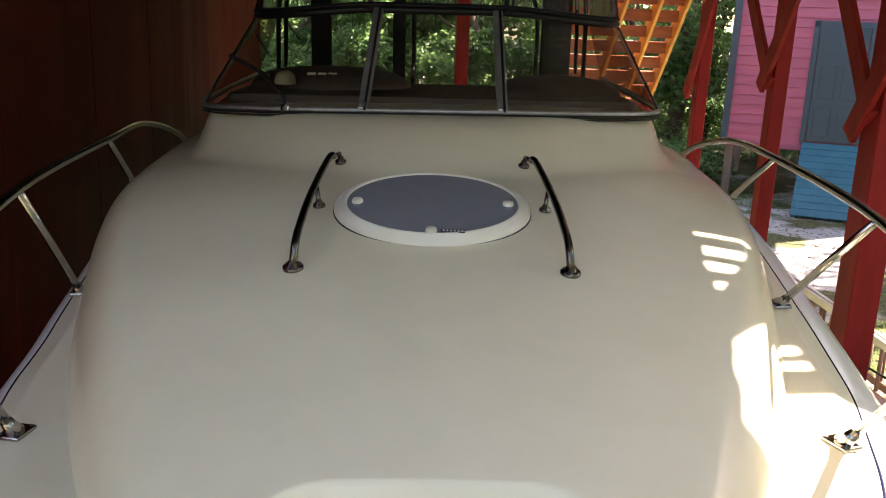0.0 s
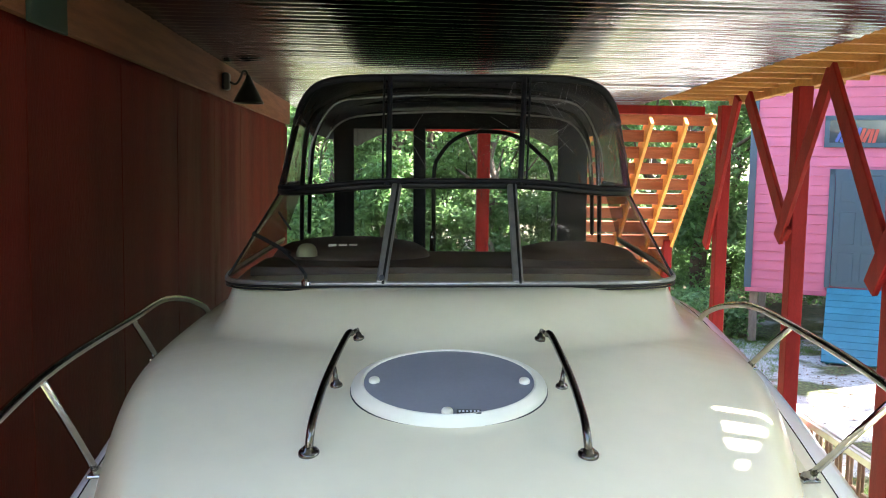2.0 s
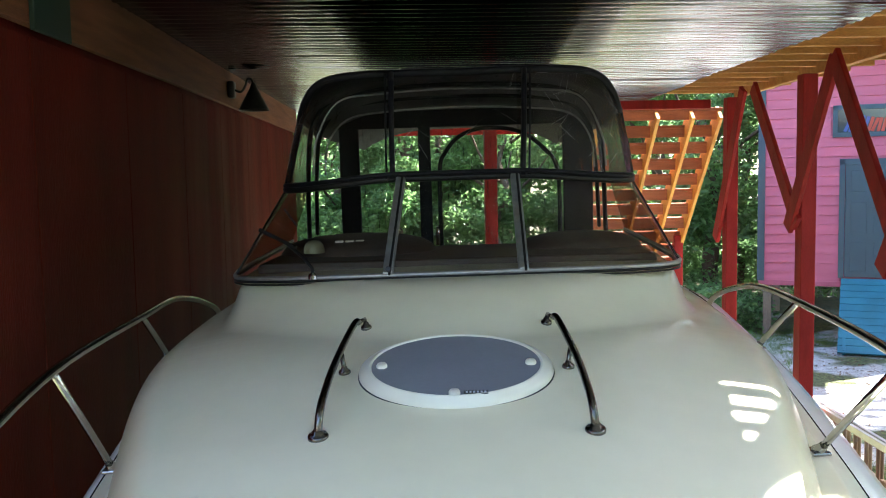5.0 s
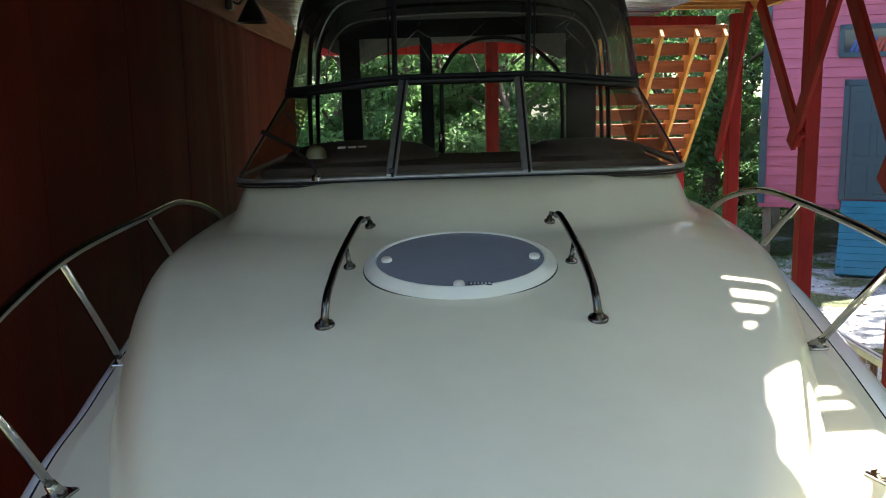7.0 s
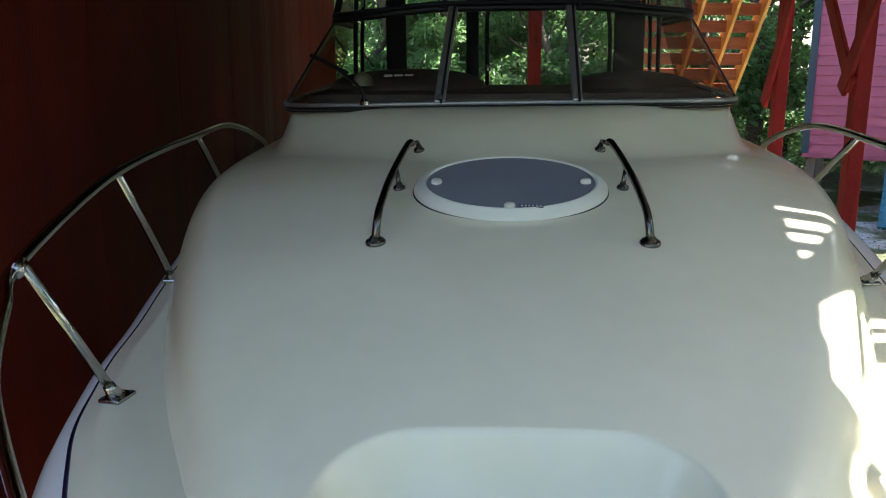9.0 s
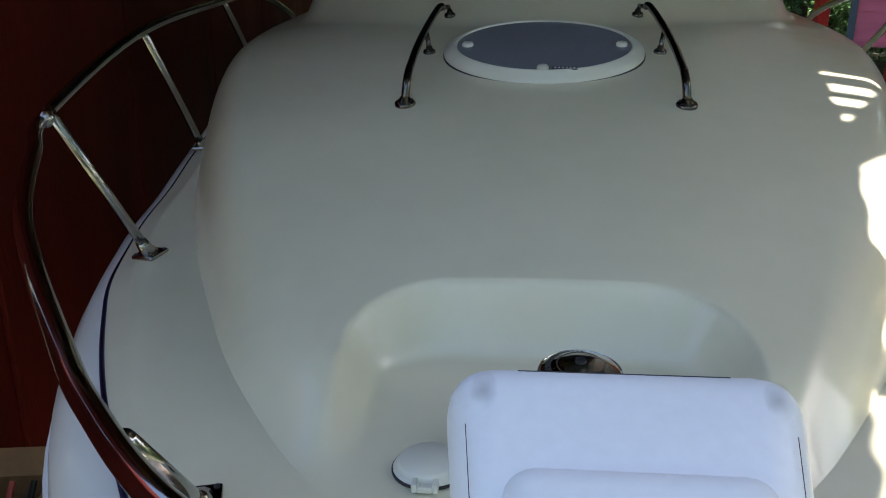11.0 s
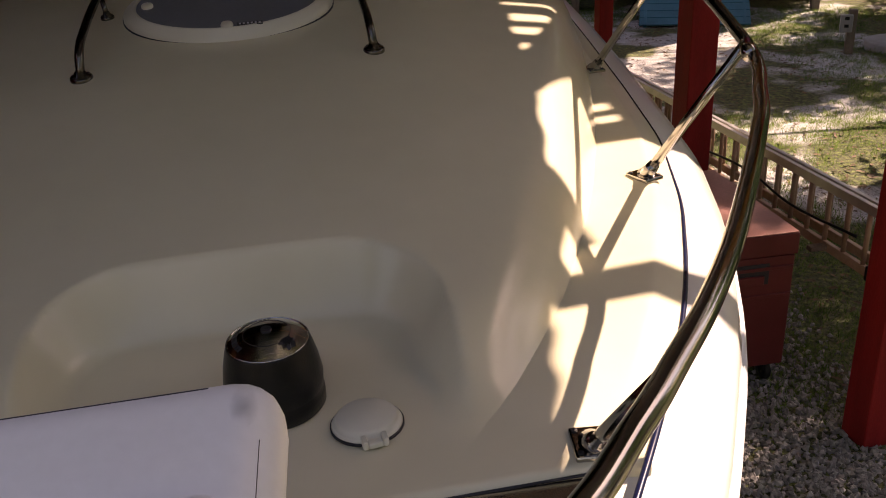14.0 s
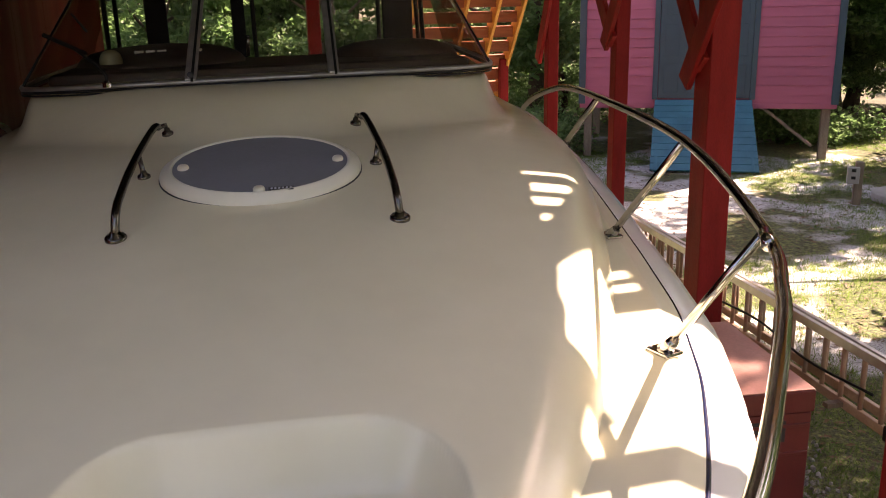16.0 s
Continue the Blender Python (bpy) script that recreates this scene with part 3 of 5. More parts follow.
def shed():
    """Pink shed; local x along its front, y into it."""
    ang = math.degrees(math.atan2(-1.97, 4.02))
    ob = tagged(empty("shed", pose(6.33, 15.53, 0, 0, 0, ang)), "pink clapboard shed with teal doors and trim on short stilts", "shed")
    L, Z0, H, D = 4.45, 0.99, 4.1, 3.2
    wall_ = part("wall", boxed((L / 2, D / 2 + 0.02, Z0 + H / 2), (L, D, H), 0.0), "pink", ob)
    pitch = 0.168
    for k in range(int(H / pitch)):
        z = Z0 + pitch * k
        spans = ((0.1, 1.32), (3.05, L - 0.1)) if z < 3.0 else ((0.1, L - 0.1),)
        if 3.42 < z < 4.0:
            spans = ((0.1, 1.15), (3.3, L - 0.1))
        for a, b in spans:
            part("board", boxed(((a + b) / 2, 0.004, z + pitch / 2), (b - a, 0.022, pitch + 0.012), 0.0, pose(0, 0, 0) @ Matrix.Translation(((a + b) / 2, 0, z)) @ Matrix.Rotation(radians(-7), 4, "X") @ Matrix.Translation((-(a + b) / 2, 0, -z))), "pink", wall_)
    for x in (0.04, L - 0.04):
        part("corner_board", boxed((x, -0.01, Z0 + H / 2), (0.12, 0.05, H), 0.004), "teal", ob)
    for k, x in enumerate((1.40 + 0.39, 1.40 + 0.39 + 0.80)):
        d = part("door", boxed((x, -0.012, 2.06), (0.785, 0.045, 1.93), 0.004), "teal", ob, "teal panelled double door leaf")
        for px in (-0.18, 0.18):
            for pz, ph in ((-0.62, 0.5), (0.05, 0.55), (0.68, 0.36)):
                part("panel", boxed((x + px, -0.038, 2.06 + pz), (0.25, 0.014, ph), 0.006), "teal", d)
    part("door_frame", boxed((1.345, -0.015, 2.1), (0.09, 0.06, 2.05), 0.004), "teal", ob)
    part("door_frame", boxed((3.03, -0.015, 2.1), (0.09, 0.06, 2.05), 0.004), "teal", ob)
    part("door_frame", boxed((2.19, -0.015, 3.07), (1.78, 0.06, 0.1), 0.004), "teal", ob)
    win = part("window", boxed((2.2, 0.0, 3.76), (1.9, 0.03, 0.42), 0.0), "glasspane", ob)
    for c, s in (((2.2, -0.02, 3.99), (2.04, 0.05, 0.08)), ((2.2, -0.02, 3.53), (2.04, 0.05, 0.08)), ((1.22, -0.02, 3.76), (0.08, 0.05, 0.52)), ((3.18, -0.02, 3.76), (0.08, 0.05, 0.52)), ((2.2, -0.02, 3.76), (0.05, 0.045, 0.42))):
        part("window_frame", boxed(c, s, 0.004), "teal", win)
    rnd = random.Random(8)
    for k in range(9):
        part("book", boxed((1.42 + 0.07 * k, -0.024, 3.70 + rnd.uniform(-0.02, 0.03)), (0.05, 0.012, 0.24), 0.003, Matrix.Translation((1.42 + 0.07 * k, 0, 3.7)) @ Matrix.Rotation(radians(rnd.uniform(10, 25)), 4, "Y") @ Matrix.Translation((-1.42 - 0.07 * k, 0, -3.7))), "bookblue" if k < 5 else "bookred", win)
    rb = bmesh.new()
    box(rb, (L / 2, D / 2, Z0 + H + 0.1), (L + 0.8, D + 0.9, 0.12), 0.01)
    part("roof", rb, "teal", ob)
    part("fascia", boxed((L / 2, -0.42, Z0 + H - 0.02), (L + 0.8, 0.03, 0.16), 0.004), "tread", ob)
    part("skirt_board", boxed((L / 2, 0.01, Z0 - 0.03), (L, 0.05, 0.09), 0.004), "pink", ob)
    for x in (0.15, 2.2, L - 0.15):
        for y in (0.15, D - 0.15):
            part("stilt", boxed((x, y, Z0 / 2), (0.14, 0.14, Z0), 0.006), "weathered", ob)
    part("brace", beam((3.2, 0.1, 0.95), (4.1, 0.1, 0.25), 0.05, 0.1, (0, 1, 0)), "weathered", ob)
    # ramp up to the doors
    rp = tagged(empty("ramp", pose(6.33, 15.53, 0, 0, 0, ang)), "bright blue painted plank ramp up to the shed doors", "ramp")
    n = 11
    for k in range(n):
        y0, y1 = -0.03 - 1.42 * k / n, -0.03 - 1.42 * (k + 1) / n
        z0, z1 = 1.06 - 1.03 * k / n, 1.06 - 1.03 * (k + 1) / n
        w0 = 0.10 * k / n
        part("plank", boxed((2.19, (y0 + y1) / 2, (z0 + z1) / 2), (1.68 + w0, math.hypot(y1 - y0, z1 - z0) - 0.008, 0.035), 0.004, Matrix.Translation((2.19, (y0 + y1) / 2, (z0 + z1) / 2)) @ Matrix.Rotation(math.atan2(1.03, 1.42), 4, "X") @ Matrix.Translation((-2.19, -(y0 + y1) / 2, -(z0 + z1) / 2)), 1), "ramp", rp)
    for x in (1.4, 2.98):
        part("bearer", beam((x, -0.05, 0.97), (x, -1.4, 0.02), 0.12, 0.05, (1, 0, 0)), "ramp", rp)


shed()


# ---- the boat; local x to starboard of the view, y aft, z up ----
BOAT = Matrix.Translation((0.105, 1.6, 2.3)) @ Matrix.Rotation(radians(-3.7), 4, "Z") @ Matrix.Rotation(radians(-0.8), 4, "Y") @ Matrix.Translation((0, 0, -2.3))
boat = tagged(empty("cabin_cruiser", BOAT), "white cabin cruiser with black canvas canopy under a deck", "boat")

LINE = [(-1.22, 0.0), (-1.19, 0.10), (-1.13, 0.20), (-1.05, 0.30), (-0.95, 0.39), (-0.82, 0.475), (-0.757, 0.517), (-0.5, 0.666), (-0.34, 0.745), (-0.08, 0.855), (0.235, 0.945), (0.6, 0.995), (1.0, 1.04), (1.8, 1.12), (3.0, 1.20), (6.2, 1.24)]
DECK_Z = [(-1.3, 2.09), (-0.76, 2.112), (0.0, 2.143), (0.67, 2.212), (1.4, 2.29), (2.6, 2.36), (6.2, 2.30)]
TRUNK_W = [(-0.80, 0.20), (-0.73, 0.29), (-0.657, 0.345), (-0.42, 0.50), (-0.05, 0.675), (0.26, 0.795), (0.486, 0.862), (0.78, 0.945), (1.0, 1.0), (1.3, 1.03), (1.8, 1.07), (3.2, 1.12)]
TRUNK_Z = [(-0.9, 2.14), (-0.73, 2.165), (-0.5, 2.205), (-0.3, 2.25), (0.0, 2.335), (0.27, 2.413), (0.6, 2.487), (0.78, 2.520), (1.0, 2.545), (1.3, 2.552), (3.2, 2.56)]
COWL_W = [(0.7, 0.68), (1.2, 0.775), (1.45, 0.82), (1.62, 0.845), (2.0, 0.88), (3.2, 0.93)]


def edge_x(y, s):
    """Half breadth of the deck; the port edge is a little nearer amidships."""
    w = soft_interp(y, LINE, 0.07)
    return w - 0.05 * smoothstep((y + 0.2) / 0.7) if s < 0 else w


def flare(y, s):
    """How far the hull swells out beyond the deck edge."""
    k = smoothstep((y + 1.22) / 0.4)
    return 0.03 + k * (0.075 if s > 0 else 0.032 + 0.045 * (1 - smoothstep((y + 0.6) / 0.6)))


def deck_height(x, y):
    ax = abs(x)
    zd = soft_interp(y, DECK_Z, 0.2) - 0.5 * max(0.0, ax - edge_x(y, x) + 0.058) * smoothstep((y + 0.8) / 0.3)
    top = soft_interp(y, TRUNK_Z, 0.10) - 0.11 * x * x
    w = soft_interp(y, TRUNK_W, 0.10)
    t = min(1.0, max(0.0, (w - ax) / (0.135 + 0.05 * smoothstep((y - 0.6) / 0.5))))
    side = 1 - (1 - t) ** 2.6
    nose = smoothstep((y + 0.76) / 0.26) ** 0.8 if y > -0.76 else 0.0
    # the well cut into the nose of the trunk
    r = 0.09
    qx, qy = ax - (0.235 - r), y + 0.395 + r
    d = math.hypot(max(qx, 0), max(qy, 0)) + min(max(qx, qy), 0.0) - r
    d = min(1.0, max(0.0, d / 0.060))
    well = (d * d if d < 0.5 else d - 0.25) / 0.75
    z = zd + max(0.0, top - zd) * side * nose * well
    # the cowl under the windscreen
    rise = smoothstep((y - 0.76 - 0.45 * (ax / 0.8) ** 2) / 0.40)
    edge = smoothstep((interp(y, COWL_W) - ax) / 0.085)
    return z + max(0.0, 2.636 - 0.012 * (ax / 0.8) ** 2 + 0.006 * x - z) * rise * edge


def boat_deck():
    """The moulded deck; its columns follow the foot of the trunk, where the surface has a crisp crease."""
    ys = [-0.814 + 0.0125 * k for k in range(24)] + [-0.514 + 0.005 * k for k in range(50)] + [-0.264 + 0.0125 * k for k in range(206)]
    inner, outer = 84, 20
    shares = [1 - (1 - k / inner) ** 1.6 for k in range(inner + 1)]
    v, rows = [], []
    for y in ys:
        w = soft_interp(y, TRUNK_W, 0.10)
        pieces = []
        for s in (-1, 1):
            e = edge_x(y, s)
            f0 = min(w, e - 0.03)
            top = [s * f0 * q for q in shares]
            flat = [s * (f0 + (e - f0) * k / outer) for k in range(outer + 1)]
            pieces.append((top, flat))
        row = [[x for x in pieces[0][1][::-1]], pieces[0][0][::-1] + pieces[1][0][1:], pieces[1][1]]
        ids = []
        for strip_ in row:
            ids.append(list(range(len(v), len(v) + len(strip_))))
            v += [(x, y, deck_height(x, y)) for x in strip_]
        rows.append(ids)
    f = []
    for a, b in zip(rows, rows[1:]):
        for p, q in zip(a, b):
            f += [(p[i], p[i + 1], q[i + 1], q[i]) for i in range(len(p) - 1)]
    # front lip of the deck
    for strip_ in rows[0]:
        base = len(v)
        v += [(v[i][0], v[i][1], v[i][2] - 0.03) for i in strip_]
        f += [(strip_[i], base + i, base + i + 1, strip_[i + 1]) for i in range(len(strip_) - 1)]
    sheet("foredeck", v, f, "gelcoat", boat, "cream gelcoat foredeck with a rounded raised trunk")


def hull():
    ys = [-1.22 + 0.02 * k for k in range(21)] + [-0.8 + 0.07 * k for k in range(101)]
    v, f = [], []
    prof_n = 9
    for s in (-1, 1):
        for y in ys:
            w, z = edge_x(y, s), soft_interp(y, DECK_Z, 0.2) - 0.028
            k = smoothstep((y + 1.22) / 0.4)
            keel = 0.75 + 1.15 * (1 - smoothstep((y + 1.22) / 2.2))
            out = flare(y, s)
            rows = [(max(0, w - 0.06), z + 0.006), (w, z), (w + out * 0.5, z - 0.02), (w + out * 0.9, z - 0.06), (w + out, z - 0.10), (w + out * 0.93, z - 0.17), (w * 0.90 + out * 0.3, z - (z - keel) * 0.45), (w * 0.78 * k, keel + min(0.35, 0.3 * (z - keel))), (0, keel)]
            v += [(s * px, y, pz) for px, pz in rows]
    m = len(ys)
    for side in range(2):
        o = side * m * prof_n
        for j in range(m - 1):
            for i in range(prof_n - 1):
                a = o + j * prof_n + i
                q = (a, a + 1, a + prof_n + 1, a + prof_n)
                f.append(q if side else q[::-1])
    # transom
    o1, o2 = (m - 1) * prof_n, m * prof_n + (m - 1) * prof_n
    for i in range(prof_n - 1):
        f.append((o1 + i, o1 + i + 1, o2 + i + 1, o2 + i))
    ob = sheet("hull", v, f, "hull", boat, "glossy white hull with a dark pinstripe")
    for s in (-1, 1):
        pts = [(s * (edge_x(y, s) - 0.004), y, deck_height(s * (edge_x(y, s) - 0.004), y) - 0.001) for y in np.linspace(-1.17, 3.0, 260)]
        part("pinstripe", tube(pts, [0.0052 - 0.0020 * smoothstep((p[1] + 0.3) / 0.5) for p in pts], 6), "stripe", boat, "dark blue stripe along the gunwale", True)
        pts = [(s * (edge_x(y, s) + flare(y, s) - 0.002), y, soft_interp(y, DECK_Z, 0.2) - 0.15) for y in np.linspace(-0.85, 3.0, 50)]
        part("rub_rail", tube(pts, 0.012, 8), "white", boat, "", True)
    # vent on the bow shoulder
    vent = part("hull_vent", lathe([(0.0, 0.012), (0.025, 0.012), (0.032, 0.008), (0.036, 0.0)], 28, Matrix.Translation((-0.552, -0.779, 2.064)) @ Matrix.Rotation(radians(-24), 4, "Y")), "white", boat, "round white slotted vent", True)
    for k in (-1, 0, 1):
        part("slot", boxed((0, 0, 0), (0.005, 0.036, 0.004), 0.001, Matrix.Translation((-0.552, -0.779, 2.064)) @ Matrix.Rotation(radians(-24), 4, "Y") @ Matrix.Translation((0.011 * k, 0, 0.0125))), "dark", vent)


def bow_plate():
    ys = np.linspace(-0.817, -1.19, 14)
    v, f = [], []
    for y in ys:
        w = min(0.43, max(0.0, interp(y, LINE) - 0.035))
        for i in range(9):
            u = -1 + i / 4
            v.append((w * u, y, soft_interp(y, DECK_Z, 0.2) - 0.012 + 0.006 * (1 - u * u)))
    for j in range(13):
        for i in range(8):
            a = j * 9 + i
            f.append((a, a + 9, a + 10, a + 1))
    sheet("bow_plate", v, f, "plate", boat, "polished stainless bow plate with brown reflections in its colour")


def oval(cx, cy, rx, ry, prof, slope, z0, seg=64):
    """A turned shape stretched to an oval and tilted along y."""
    bm = lathe(prof, seg)
    for q in bm.verts:
        x, y, z = q.co.x * rx, q.co.y * ry, q.co.z
        q.co = Vector((cx + x, cy + y, z0 + slope * y + z))
    return bm


def hatch():
    z0, s, cy = 2.474, 0.215, 0.552
    bm = oval(0, cy, 0.241, 0.200, [(1.0, -0.01), (1.0, 0.004), (0.99, 0.010), (0.965, 0.015), (0.90, 0.025), (0.88, 0.0275), (0.868, 0.026), (0.862, 0.018)], s, z0)
    for q in bm.verts:                                # the frame is broader on its forward side
        r = math.hypot(q.co.x / 0.241, (q.co.y - cy) / 0.200)
        k = smoothstep((r - 0.86) / 0.14) * 0.014
        q.co.y += k
        q.co.z += s * k
    rim = part("hatch", bm, "cream", boat, "cream framed oval deck hatch", True)
    part("pane", oval(0, cy, 0.241, 0.200, [(0.0, 0.0245), (0.6, 0.0245), (0.862, 0.0235)], s, z0), "smoke", rim, "smoked grey acrylic pane", True)
    bm = oval(0, cy + 0.014, 0.241, 0.200, [(1.0, -0.008), (1.008, -0.006), (1.008, -0.002), (1.0, 0.0)], s, z0 + 0.014 * s)
    part("gasket", bm, "dark", rim)
    for x, y in ((-0.182, 0.545), (0.184, 0.545), (-0.003, 0.391)):
        part("knob", oval(x, y, 0.0135, 0.0135, [(1.0, 0.02), (1.0, 0.028), (0.85, 0.0315), (0.0, 0.0315)], s, z0 + s * (y - cy), 20), "cream", rim, "", True)
    tip = Matrix.Translation((0.046, 0.391, z0 + s * (0.391 - cy) + 0.0258)) @ Matrix.Rotation(math.atan(s), 4, "X")
    lab = boxed((0, 0, 0), (0.056, 0.017, 0.002), 0.0, tip)
    part("maker_plate", lab, "dark", rim, "small black maker plate with pale marks")
    for k in range(6):
        part("mark", boxed((-0.021 + 0.0085 * k, 0, 0.0012), (0.0045, 0.008, 0.001), 0.0, tip), "smudge", rim)


def flange(name, p, n, r, parent, material="steel", screws=4):
    """A round mounting flange at p, facing n, with its screws."""
    m = Matrix.Translation(p) @ Vector((0, 0, 1)).rotation_difference(Vector(n)).to_matrix().to_4x4()
    ob = part(name, lathe([(r, -0.004), (r, 0.003), (r * 0.9, 0.006), (r * 0.55, 0.008), (r * 0.45, 0.016), (0.0, 0.016)], 24, m), material, parent, "", True)
    for k in range(screws):
        a = 2 * math.pi * (k + 0.5) / screws
        part("screw", lathe([(0.0035, 0.004), (0.0035, 0.0075), (0.0, 0.0085)], 8, m @ Matrix.Translation((r * 0.74 * math.cos(a), r * 0.74 * math.sin(a), 0.0))), "dark", ob)
    return ob


def grab_rails():
    for s in (-1, 1):
        up = 0.055
        q = lambda x, y, dz: (s * x, y, deck_height(x, y) + dz)
        pts = [q(0.300, 0.278, 0.0), q(0.299, 0.276, 0.02), q(0.297, 0.285, up - 0.012), q(0.2965, 0.315, up - 0.001), q(0.2965, 0.36, up), q(0.295, 0.48, up), q(0.287, 0.625, up), q(0.277, 0.77, up), q(0.271, 0.808, up - 0.001), q(0.269, 0.822, up - 0.008)]
        r = part("grab_rail", tube(smooth_path(pts, 6), 0.0092, 14), "steel_dark_reflect", boat, "polished stainless grab rail", True)
        flange("front_foot", q(0.300, 0.277, 0.001), (0, -0.2, 1), 0.023, r, "steel_dark_reflect")
        for y, x, top in ((0.586, 0.280, (0.2885, 0.60)), (0.885, 0.255, (0.269, 0.82))):
            flange("foot", q(x, y, 0.001), (0, -0.25, 1), 0.0155, r, "steel_dark_reflect", 2)
            part("leg", tube([q(x, y, 0.0), q(x + 0.3 * (top[0] - x), y, 0.026), q(*top, up - 0.008)], 0.006, 10), "steel_dark_reflect", r, "", True)


RIGHT = [(1.05, 2.16, 2.34), (1.042, 2.05, 2.41), (1.04, 1.93, 2.455), (1.035, 1.74, 2.502), (1.022, 1.41, 2.553), (0.995, 0.98, 2.563), (0.966, 0.3, 2.533), (0.884, -0.22, 2.455), (0.771, -0.48, 2.438), (0.683, -0.635, 2.430), (0.538, -0.862, 2.418), (0.445, -0.992, 2.415), (0.373, -1.080, 2.414), (0.317, -1.146, 2.415), (0.222, -1.243, 2.418), (0.08, -1.30, 2.43)]
LEFT = [(-1.01, 2.14, 2.34), (-1.0, 2.02, 2.434), (-1.0, 1.886, 2.481), (-0.995, 1.70, 2.525), (-0.975, 1.40, 2.566), (-0.928, 0.98, 2.573), (-0.882, 0.3, 2.559), (-0.833, -0.22, 2.482), (-0.75, -0.425, 2.46), (-0.638, -0.656, 2.45), (-0.543, -0.81, 2.44), (-0.428, -0.975, 2.43), (-0.355, -1.07, 2.422), (-0.23, -1.205, 2.43), (-0.06, -1.30, 2.43)]
FEET = {1: [(1.0, 1.36), (0.931, 0.672), (0.804, 0.0), (0.416, -0.777)], -1: [(-0.985, 1.36), (-0.930, 0.705), (-0.789, -0.007), (-0.412, -0.762)]}
JOINT = {1: [(0.995, 0.98, 2.561), (0.966, 0.3, 2.53), (0.884, -0.22, 2.451), (0.373, -1.08, 2.41)], -1: [(-0.928, 0.98, 2.571), (-0.882, 0.3, 2.554), (-0.833, -0.22, 2.478), (-0.312, -1.11, 2.422)]}


def bow_rail():
    r = part("bow_rail", tube(smooth_path(RIGHT + LEFT[::-1], 8), 0.0112, 16), "steel", boat, "polished stainless tubular bow rail", True)
    for s in (1, -1):
        for (x, y), j in zip(FEET[s], JOINT[s]):
            z = deck_height(x, y)
            j = Vector(j)
            f0 = Vector((x, y, z))
            d = (j - f0).normalized()
            j = j - d * 0.008
            part("stanchion", tube([f0 + d * 0.012, f0 + d * 0.10, j], 0.0098, 14), "steel", r, "", True)
            b = boxed((0, 0, 0.003), (0.062, 0.048, 0.009), 0.003, Matrix.Translation(f0) @ Matrix.Rotation(math.atan2(d.y, d.x), 4, "Z"))
            base = part("base", b, "steel", r, "square stainless stanchion base")
            part("collar", tube([f0 + Vector((0, 0, 0.004)), f0 + d * 0.018, f0 + d * 0.045], [0.0175, 0.015, 0.0115], 16), "steel", base, "", True)
            for k in range(4):
                part("screw", lathe([(0.004, 0.007), (0.004, 0.0095), (0.0, 0.0105)], 8, Matrix.Translation(f0) @ Matrix.Rotation(math.atan2(d.y, d.x), 4, "Z") @ Matrix.Translation((0.023 * (1 if k % 2 else -1), 0.017 * (1 if k > 1 else -1), 0))), "dark", base)
    for s, p in ((1, RIGHT), (-1, LEFT)):
        a, b = Vector(p[7]), Vector(p[8])
        part("sleeve", tube([a.lerp(b, 0.05), a.lerp(b, 0.28)], 0.012, 16), "steel", r, "", True)


def windlass():
    c = (0.042, -0.588)
    z = deck_height(*c)
    m = Matrix.Translation((*c, z)) @ Matrix.Rotation(radians(4), 4, "X") @ Matrix.Scale(0.92, 4)
    body = part("windlass", lathe([(0.0, 0.0), (0.066, 0.0), (0.071, 0.006), (0.071, 0.024), (0.069, 0.03), (0.070, 0.034), (0.0715, 0.05), (0.068, 0.075), (0.062, 0.100), (0.0592, 0.110), (0.0585, 0.112), (0.0575, 0.112), (0.056, 0.108)], 48, m), "plastic", boat, "black anchor windlass with a chromed top", True)
    part("chrome_top", lathe([(0.057 * k / 12, 0.128 - 0.0165 * (k / 12) ** 2) for k in range(12, -1, -1)], 48, m), "chrome", body, "mirror chromed cap", True)
    part("socket", lathe([(0.008, 0.1265), (0.008, 0.130), (0.004, 0.1292), (0.0, 0.1285)], 8, m), "dark", body)
    star = bmesh.new()
    ring = [[star.verts.new(m @ Vector((0.027 + (0.0125 if k % 2 else 0.0075) * math.cos(math.pi * k / 8), -0.027 + (0.0125 if k % 2 else 0.0075) * math.sin(math.pi * k / 8), z_))) for k in range(16)] for z_ in (0.114, 0.1235)]
    star.faces.new(ring[1])
    for k in range(16):
        star.faces.new((ring[0][k], ring[0][(k + 1) % 16], ring[1][(k + 1) % 16], ring[1][k]))
    part("star_knob", star, "dark", body, "black star-shaped release knob")
    part("groove", tube([m @ Vector((0.033 * math.cos(2 * math.pi * k / 40), 0.033 * math.sin(2 * math.pi * k / 40), 0.1225)) for k in range(41)], 0.0007, 5), "dark", body)
    part("bezel", tube([m @ Vector((0.0565 * math.cos(2 * math.pi * k / 48), 0.0565 * math.sin(2 * math.pi * k / 48), 0.1122)) for k in range(49)], 0.0009, 6), "chrome", body, "bright chrome rim", True)
    for k in range(16):
        a = radians(85 + 8.5 * k)
        part("mark", boxed((0, 0, 0), (0.0085, 0.0042, 0.0008), 0.0, m @ Matrix.Translation((0.0455 * math.cos(a), 0.0455 * math.sin(a), 0.1178)) @ Matrix.Rotation(a, 4, "Z") @ Matrix.Rotation(radians(25), 4, "Y")), "dark", body)
    part("cutout", boxed((-0.030, -0.063, 0.05), (0.03, 0.01, 0.045), 0.004, m), "dark", body)


